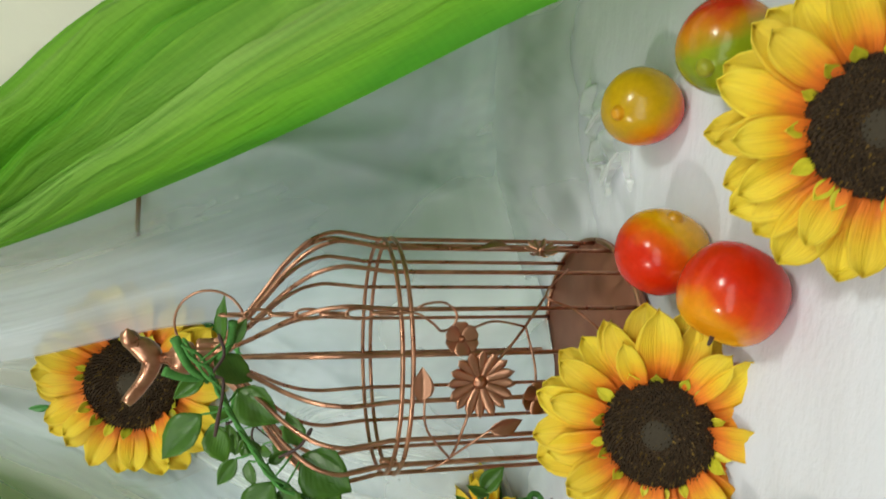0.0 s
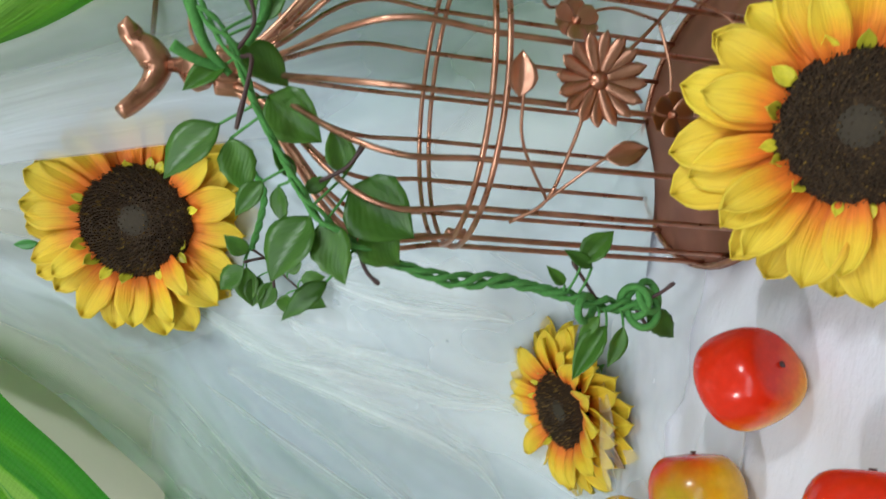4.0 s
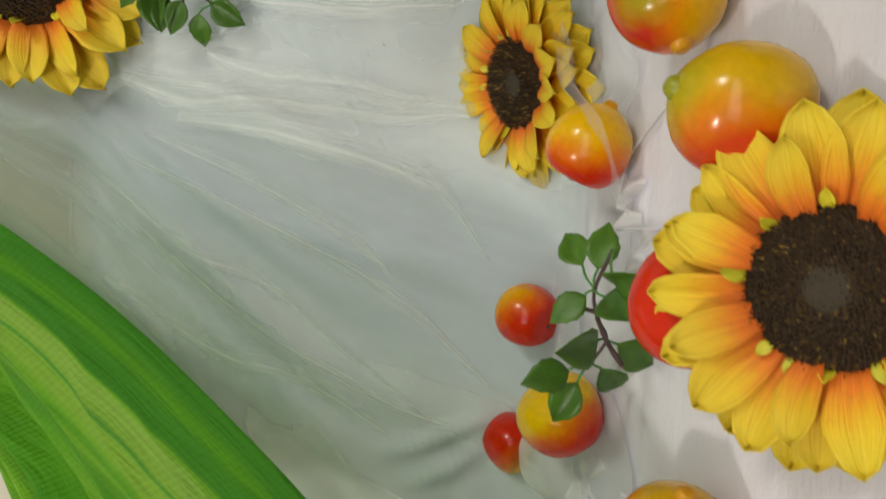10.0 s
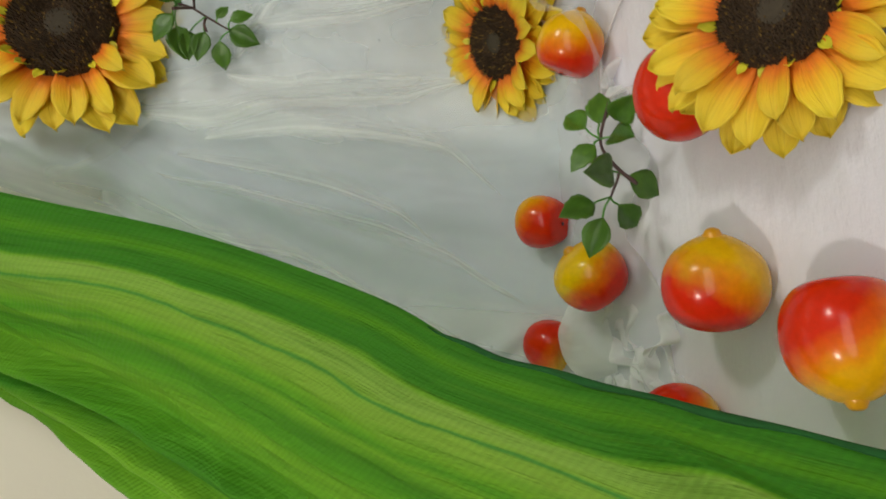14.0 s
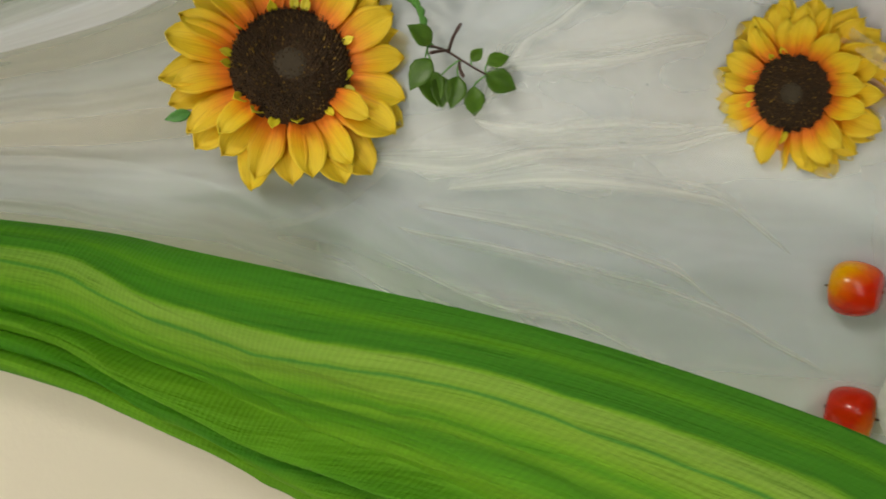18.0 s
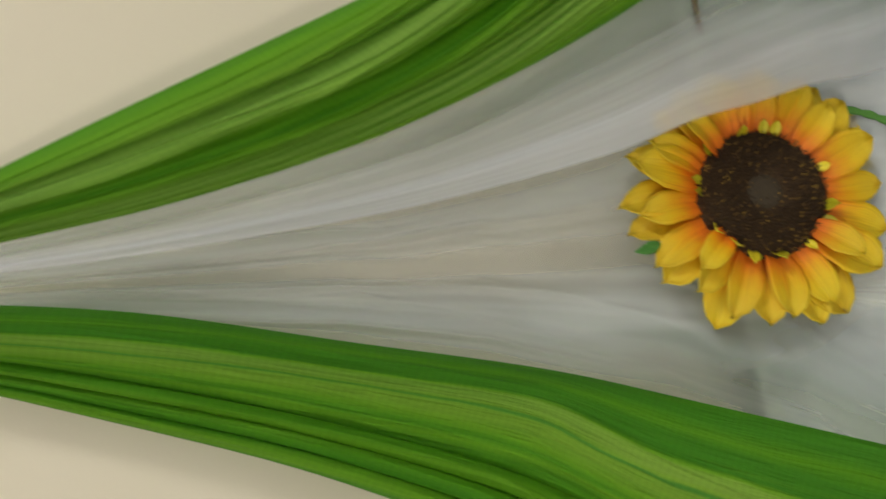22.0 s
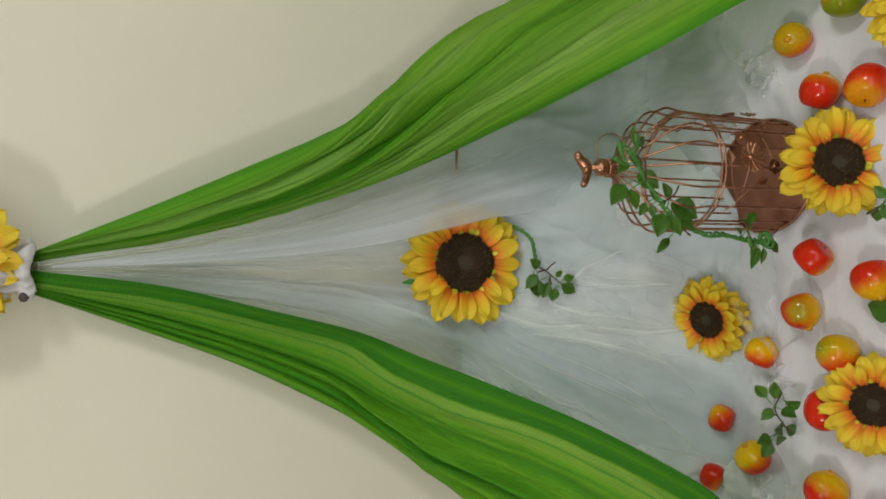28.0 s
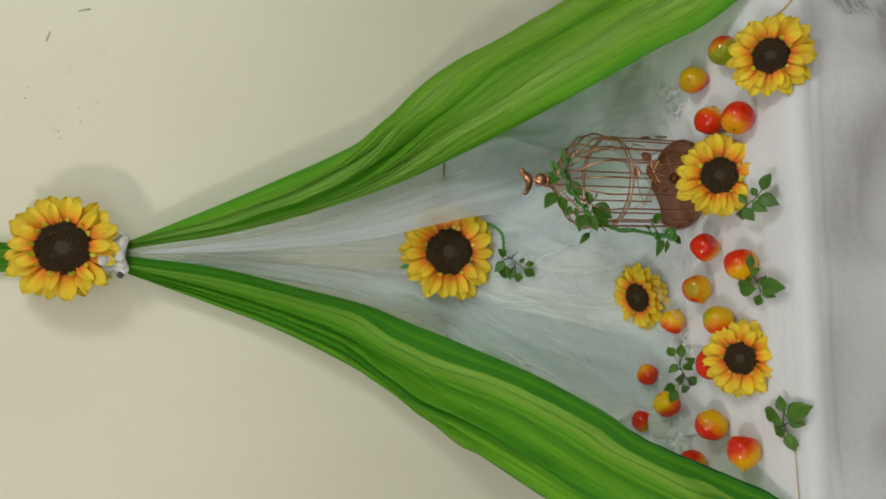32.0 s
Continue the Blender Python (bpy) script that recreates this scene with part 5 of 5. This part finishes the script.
for k in range(18):
    a = 2 * math.pi * (k + 0.3) / 18
    line = [(CR, 0.006), (CR, H * 0.5), (CR, H)] + DOME
    pts = smooth_path([(r * math.cos(a), r * math.sin(a), z) for r, z in line], 44)
    part("bar", tube(pts, 0.0019, 7, name="bar"), M_COPPER, cage)
NECK = H + 0.142
part("collar", lathe([(0.012, 0), (0.0145, 0.002), (0.0150, 0.004), (0.0150, 0.016), (0.0145, 0.018), (0.012, 0.019)], 60, "collar", lambda a, h: 1 + 0.09 * math.sin(12 * a)), M_COPPER, cage, "ribbed copper collar", pose(0, 0, NECK))
part("ball", lathe([(0.004, 0), (0.0125, 0.005), (0.0155, 0.012), (0.0125, 0.019), (0.005, 0.024), (0.0045, 0.030)], 24, "ball"), M_COPPER, cage, "polished copper ball", pose(0, 0, NECK + 0.017))
bird = smooth_path([(-0.034, -0.016, 0.030), (-0.024, -0.010, 0.021), (-0.012, -0.004, 0.013), (0.0, 0, 0.010), (0.010, 0, 0.015), (0.017, -0.001, 0.024), (0.024, -0.003, 0.029), (0.032, -0.006, 0.030)], 34)
part("bird_finial", tube(bird, np.interp(np.linspace(0, 1, 34), [0, 0.06, 0.2, 0.36, 0.5, 0.62, 0.72, 0.82, 0.91, 0.95, 1.0], [0.0050, 0.0062, 0.0068, 0.0085, 0.0115, 0.0105, 0.0080, 0.0082, 0.0068, 0.0034, 0.0009]), 16, name="bird_finial"), M_COPPER, cage, "copper bird figure", pose(-0.003, 0.004, NECK + 0.045, 0, 0, 0) @ Matrix.Diagonal((0.9, 0.9, 0.9, 1)))
ring = [(0.004 + 0.028 * math.sin(t), -0.004 + 0.004 * math.cos(t), NECK + 0.012 + 0.028 * math.cos(t) - 0.004) for t in np.linspace(0, 2 * math.pi, 40, endpoint=False)]
part("hanging_ring", tube([(p[0] + 0.026, p[1], p[2]) for p in ring], 0.0011, 7, True, "hanging_ring"), M_COPPER, cage)
for k in range(7):
    t = k / 6
    cxk, czk = 0.050 + 0.010 * t, NECK - 0.012 - 0.110 * t
    rr = CR * 0.55 + 0.040 * t
    link = [(cxk + (0.0040 * math.sin(s) if k % 2 else 0), -rr + (0 if k % 2 else 0.0040 * math.sin(s)), czk + 0.0105 * math.cos(s)) for s in np.linspace(0, 2 * math.pi, 20, endpoint=False)]
    part("chain_link", tube(link, 0.0011, 6, True, "chain_link"), M_COPPER, cage)
hook = [(0.060, -0.096, 0.237 - 0.02), (0.060, -0.098, 0.237 - 0.035), (0.052, -0.098, 0.237 - 0.048), (0.046, -0.097, 0.237 - 0.055), (0.050, -0.097, 0.237 - 0.064), (0.060, -0.097, 0.237 - 0.066), (0.068, -0.096, 0.237 - 0.056), (0.067, -0.096, 0.237 - 0.042), (0.064, -0.096, 0.237 - 0.036)]
part("hook", tube(smooth_path(hook, 36), 0.001, 7, name="hook"), M_COPPER, cage)


def on_cage(x, z, out=0.004):
    """A point on the cage's front, x from its axis and z over its base."""
    r = CR + out
    return Vector((x, -math.sqrt(max(1e-6, r * r - x * x)), z + 0.009))


def metal_petal(n_round):
    def at(u, v):
        s = (u - 0.5) * 2
        w = 0.16 * np.interp(v, [0, 0.3, 0.7, 0.92, 1], [0.35, 0.8, 1.0, 0.6 + 0.2 * n_round, 0.05 + 0.5 * n_round]) * (1 + 2.1 * n_round)
        return v, s * w, -0.10 * s * s * w * 4 + 0.10 * v * v
    return grid(at, 5, 7, "metal_petal", (1, 1), 0.02)


THIN_PETAL, ROUND_PETAL = metal_petal(0), metal_petal(1)


def metal_flower(name, centre, normal, size, count, shape, label):
    hub = part(name, lathe([(0.001, -0.002), (size * 0.22, -0.001), (size * 0.2, 0.002), (size * 0.08, 0.004), (0.0006, 0.0045)], 14, name), M_COPPER, cage, label, facing(centre, normal))
    for k in range(count):
        part("metal_petal", shape, M_COPPER, hub, at=pose(0, 0, 0.001 * (k % 2), 0, 0, 360 * k / count) @ pose(size * 0.12, 0, 0, 0, -8, 0) @ Matrix.Diagonal((size * 0.9, size, size * (0.3 if shape is ROUND_PETAL else 1.0), 1)))
    return hub


def metal_leaf(base, tip, normal, width=1.0):
    b, t = Vector(base), Vector(tip)
    x = t - b
    size = x.length
    x.normalize()
    z = Vector(normal)
    z = (z - x * z.dot(x)).normalized()
    m = Matrix((x, z.cross(x), z)).transposed().to_4x4()
    me = LEAVES[2].copy()
    me.materials.clear()
    part("metal_leaf", me, M_COPPER, cage, "thin copper leaf", Matrix.Translation(b) @ m @ Matrix.Diagonal((size, size * width, size, 1)))


ROOT = on_cage(-0.078, 0.193 - 0.018)
FORK = on_cage(-0.062, 0.193 - 0.035)
metal_flower("daisy", on_cage(0.008, 0.143, 0.005), (0.02, -1, 0.05), 0.0268, 16, THIN_PETAL, "many-petalled copper daisy")
part("branch", tube(smooth_path([ROOT, FORK, on_cage(-0.028, 0.152), on_cage(0.006, 0.143), on_cage(0.040, 0.112), on_cage(0.070, 0.082)], 30), 0.0011, 6, name="branch"), M_COPPER, cage)
part("branch", tube(smooth_path([FORK, on_cage(-0.03, 0.182), on_cage(0.0, 0.186)], 14), 0.0010, 6, name="branch_b"), M_COPPER, cage)
part("branch", tube(smooth_path([FORK, on_cage(-0.045, 0.142), on_cage(-0.034, 0.130)], 14), 0.0010, 6, name="branch_c"), M_COPPER, cage)
part("branch", tube(smooth_path([on_cage(0.048, 0.104), on_cage(0.052, 0.130), on_cage(0.045, 0.154)], 14), 0.0010, 6, name="branch_d"), M_COPPER, cage)
part("branch", tube(smooth_path([on_cage(0.048, 0.104), on_cage(0.020, 0.098), on_cage(-0.004, 0.096)], 14), 0.0010, 6, name="branch_e"), M_COPPER, cage)
part("branch", tube(smooth_path([on_cage(0.088, 0.055), on_cage(0.070, 0.082), on_cage(0.060, 0.060), on_cage(0.045, 0.040)], 18), 0.0010, 6, name="branch_f"), M_COPPER, cage)
metal_leaf(on_cage(-0.006, 0.188), on_cage(0.020, 0.188), (0, -1, 0.1), 0.95)
metal_leaf(on_cage(-0.034, 0.131), on_cage(-0.026, 0.104), (0, -1, 0), 0.75)
metal_leaf((0.100, -0.03, 0.105), (0.100, -0.03, 0.135), (1, -0.2, 0), 0.8)
metal_flower("blossom", on_cage(0.040, 0.1575, 0.005), (0.35, -0.93, 0), 0.0130, 6, ROUND_PETAL, "six-petalled copper blossom")
metal_flower("blossom", on_cage(-0.006, 0.095, 0.005), (0.0, -1, 0), 0.0130, 6, ROUND_PETAL, "six-petalled copper blossom")
metal_flower("daisy", (0.100, -0.040, 0.082), (0.93, -0.36, 0.1), 0.016, 12, THIN_PETAL, "small copper daisy on the cage's side")
part("latch", lathe([(0.001, -0.008), (0.004, -0.006), (0.003, 0), (0.004, 0.006), (0.001, 0.008)], 10, "latch"), M_COPPER, cage, "bright soldered joint", pose(-0.092, -0.02, H - 0.002))

# ---- twisted vine round the cage ----
VINE = [(-0.083, -0.200, 1.122), (-0.105, -0.205, 1.104), (-0.132, -0.205, 1.090), (-0.160, -0.210, 1.074), (-0.188, -0.215, 1.056), (-0.210, -0.215, 1.028), (-0.222, -0.212, 0.996), (-0.229, -0.210, 0.963), (-0.228, -0.208, 0.933), (-0.232, -0.208, 0.906), (-0.236, -0.210, 0.883), (-0.240, -0.212, 0.858), (-0.238, -0.216, 0.836)]
vine = thing("leafy_vine", pose(-0.238, -0.216, 0.836), "twisted green paper vine wound round the cage with many leaves", "artificial vine")
vo = Vector((-0.238, -0.216, 0.836))
core = smooth_path([Vector(p) - vo for p in VINE], 110)
for k in range(3):
    turn = [p + np.array([math.cos(n * 0.42 + k * 2.1), math.sin(n * 0.42 + k * 2.1), 0.3 * math.sin(n * 0.3 + k)]) * 0.0029 * (1 + 0.35 * math.sin(n * 0.21)) for n, p in enumerate(core)]
    part("strand", tube(turn, (0.0021 + 0.0007 * np.sin(np.arange(110) * 0.7 + k) * np.sin(np.arange(110) * 1.9 + 2 * k)) * np.interp(np.arange(110), [0, 50, 70], [0.65, 0.75, 1.05]), 7, name="strand"), M_VINE, vine, "twisted green paper strand")
for k, (px, pz, s) in enumerate(((-0.236, 0.842, 0.010), (-0.240, 0.836, 0.012), (-0.232, 0.832, 0.009), (-0.242, 0.876, 0.008))):
    loop = [Vector((px, -0.218, pz)) - vo + Vector((s * math.cos(t), 0.006 * math.sin(t + k), s * math.sin(t) * (0.7 + 0.1 * k))) for t in np.linspace(0, 2 * math.pi, 22, endpoint=False)]
    part("knot_loop", tube(loop, 0.0026, 7, True, "knot_loop"), M_VINE, vine)
for a, b, c in (((-0.109, -0.205, 1.098), (-0.112, -0.215, 1.092), (-0.150, -0.222, 1.098)), ((-0.211, -0.215, 1.026), (-0.225, -0.220, 1.020), (-0.232, -0.222, 1.012)), ((-0.237, -0.212, 0.866), (-0.222, -0.216, 0.880), (-0.212, -0.216, 0.888)),
                ((-0.238, -0.216, 0.838), (-0.228, -0.225, 0.828), (-0.220, -0.230, 0.822)), ((-0.240, -0.216, 0.840), (-0.250, -0.222, 0.834), (-0.254, -0.224, 0.832)), ((-0.105, -0.205, 1.1), (-0.09, -0.21, 1.092), (-0.074, -0.212, 1.096)), ((-0.175, -0.21, 1.05), (-0.165, -0.215, 1.035), (-0.150, -0.217, 1.026))):
    part("twig_end", tube(smooth_path([Vector(a) - vo, Vector(b) - vo, Vector(c) - vo], 9), [0.0013] * 7 + [0.0018, 0.0012], 6, name="twig_end"), M_TWIG, vine, "dark twig end")
TOWARD = Vector((0.25, -0.9, 0.35))
for k, (b, t, w) in enumerate((((-0.147, -0.183, 1.109), (-0.180, -0.187, 1.140), 0.95), ((-0.155, -0.187, 1.102), (-0.186, -0.195, 1.091), 0.95), ((-0.128, -0.182, 1.082), (-0.152, -0.198, 1.050), 1.15), ((-0.196, -0.208, 1.054), (-0.233, -0.218, 1.076), 1.05),
                               ((-0.198, -0.212, 1.047), (-0.230, -0.230, 1.036), 0.95), ((-0.178, -0.202, 1.031), (-0.203, -0.222, 0.994), 1.25), ((-0.202, -0.212, 1.024), (-0.220, -0.219, 1.000), 1.3), ((-0.235, -0.204, 1.041), (-0.257, -0.208, 1.068), 0.6),
                               ((-0.170, -0.200, 1.034), (-0.142, -0.200, 1.044), 0.9), ((-0.100, -0.186, 1.100), (-0.120, -0.188, 1.070), 0.95), ((-0.084, -0.195, 1.093), (-0.050, -0.200, 1.097), 0.5), ((-0.112, -0.190, 1.106), (-0.130, -0.192, 1.130), 0.75),
                               ((-0.178, -0.200, 1.082), (-0.199, -0.202, 1.097), 0.8), ((-0.180, -0.202, 1.073), (-0.202, -0.206, 1.071), 0.8), ((-0.174, -0.202, 1.064), (-0.158, -0.206, 1.078), 0.7), ((-0.086, -0.195, 1.086), (-0.066, -0.198, 1.076), 0.7),
                               ((-0.182, -0.204, 1.058), (-0.172, -0.208, 1.044), 0.8), ((-0.212, -0.222, 0.884), (-0.190, -0.224, 0.866), 0.9), ((-0.214, -0.224, 0.878), (-0.204, -0.226, 0.898), 0.6), ((-0.240, -0.218, 0.832), (-0.260, -0.222, 0.809), 0.8),
                               ((-0.252, -0.222, 0.862), (-0.288, -0.222, 0.882), 0.6), ((-0.252, -0.222, 0.850), (-0.280, -0.222, 0.857), 0.6), ((-0.246, -0.222, 0.868), (-0.262, -0.222, 0.880), 0.7), ((-0.228, -0.212, 0.890), (-0.216, -0.216, 0.905), 0.6))):
    leaf_at(vine, Vector(b) - vo, Vector(t) - vo, TOWARD + Vector((0.3 * math.sin(k * 2.3), 0, 0.3 * math.cos(k * 1.9))), k, w)
    near = min(core, key=lambda p: (Vector(p) + vo - Vector(b)).length)
    part("petiole", tube(smooth_path([near, (Vector(near) + Vector(b) - vo) / 2 + Vector((0, -0.002, 0)), Vector(b) - vo], 6), 0.0009, 5, name="petiole"), M_VINE, vine)
for a, b, c in (((-0.118, -0.190, 1.104), (-0.104, -0.194, 1.118), (-0.080, -0.198, 1.128)), ((-0.116, -0.190, 1.108), (-0.112, -0.194, 1.124), (-0.106, -0.196, 1.136)), ((-0.100, -0.190, 1.096), (-0.086, -0.194, 1.088), (-0.068, -0.198, 1.086))):
    part("paper_strip", tube(smooth_path([Vector(a) - vo, Vector(b) - vo, Vector(c) - vo], 12), np.linspace(0.0022, 0.004, 12), 6, name="paper_strip"), M_VINE, vine, "loose end of green paper")

# ---- pins, marks and fringe ----
for k, (x, z, turn) in enumerate(((0.351, 2.088, 70), (0.277, 2.166, 20))):
    pin = thing("wall_staple", pose(x, WALL_Y - 0.004, z, 0, turn, 0), "small grey steel staple in the wall", "staple", "wall staples")
    part("crown", tube([(-0.012, 0, 0), (0.012, 0, 0)], 0.0009, 6, name="crown"), M_STEEL, pin)
    for s in (-0.012, 0.012):
        part("prong", tube([(s, 0, 0), (s, 0.008, 0)], 0.0011, 6, name="prong"), M_STEEL, pin)
hook_strip = thing("wooden_strip", pose(-0.030, 0.238, 1.206), "thin brown wooden strip under the edge of the drape", "wood strip")
part("strip", tube([(-0.034, 0.002, 0.0), (-0.02, 0, 0.001), (0.02, 0, -0.001), (0.040, 0.004, 0.0)], [0.002, 0.003, 0.003, 0.0022], 8, name="strip"), M_STRIP, hook_strip)
for x, z, r in ((0.124, 2.213, 0.004), (0.108, 2.098, 0.003), (0.075, 2.095, 0.0035), (0.049, 2.142, 0.0035), (0.031, 2.139, 0.003), (0.126, 2.057, 0.003), (0.150, 2.205, 0.003)):
    solid("wall_mark", lathe([(0.0005, -0.0008), (r * 0.7, -0.0006), (r * 0.5, 0.0006), (0.0005, 0.001)], 9, "wall_mark", lambda a, h: 1 + 0.3 * math.sin(2 * a + 40 * x)), M_MARK, "small grey chip in the wall paint", "paint chip", "paint chips", at=facing((x, WALL_Y - 0.0008, z), (0, -1, 0)))

rnd = random.Random(5)
fringe = []
for k in range(90):
    z = 0.50 + 0.20 * rnd.random()
    x, y, bend = 0.232 + 0.01 * rnd.random(), -0.528 - 0.006 * rnd.random(), 0.02 * rnd.random()
    fringe.append((smooth_path([(x, y, z), (x - 0.018, y - 0.006 * rnd.random(), z - 0.004 + bend / 3), (x - 0.035 - 0.03 * rnd.random(), y - 0.006, z - 0.012 - bend)], 7), 0.0012, 4, False))
solid("cloth_fringe", tubes(fringe, "cloth_fringe"), M_BOW, "loose white fringe at the end of the sheet", "fringe", kind="stuff")
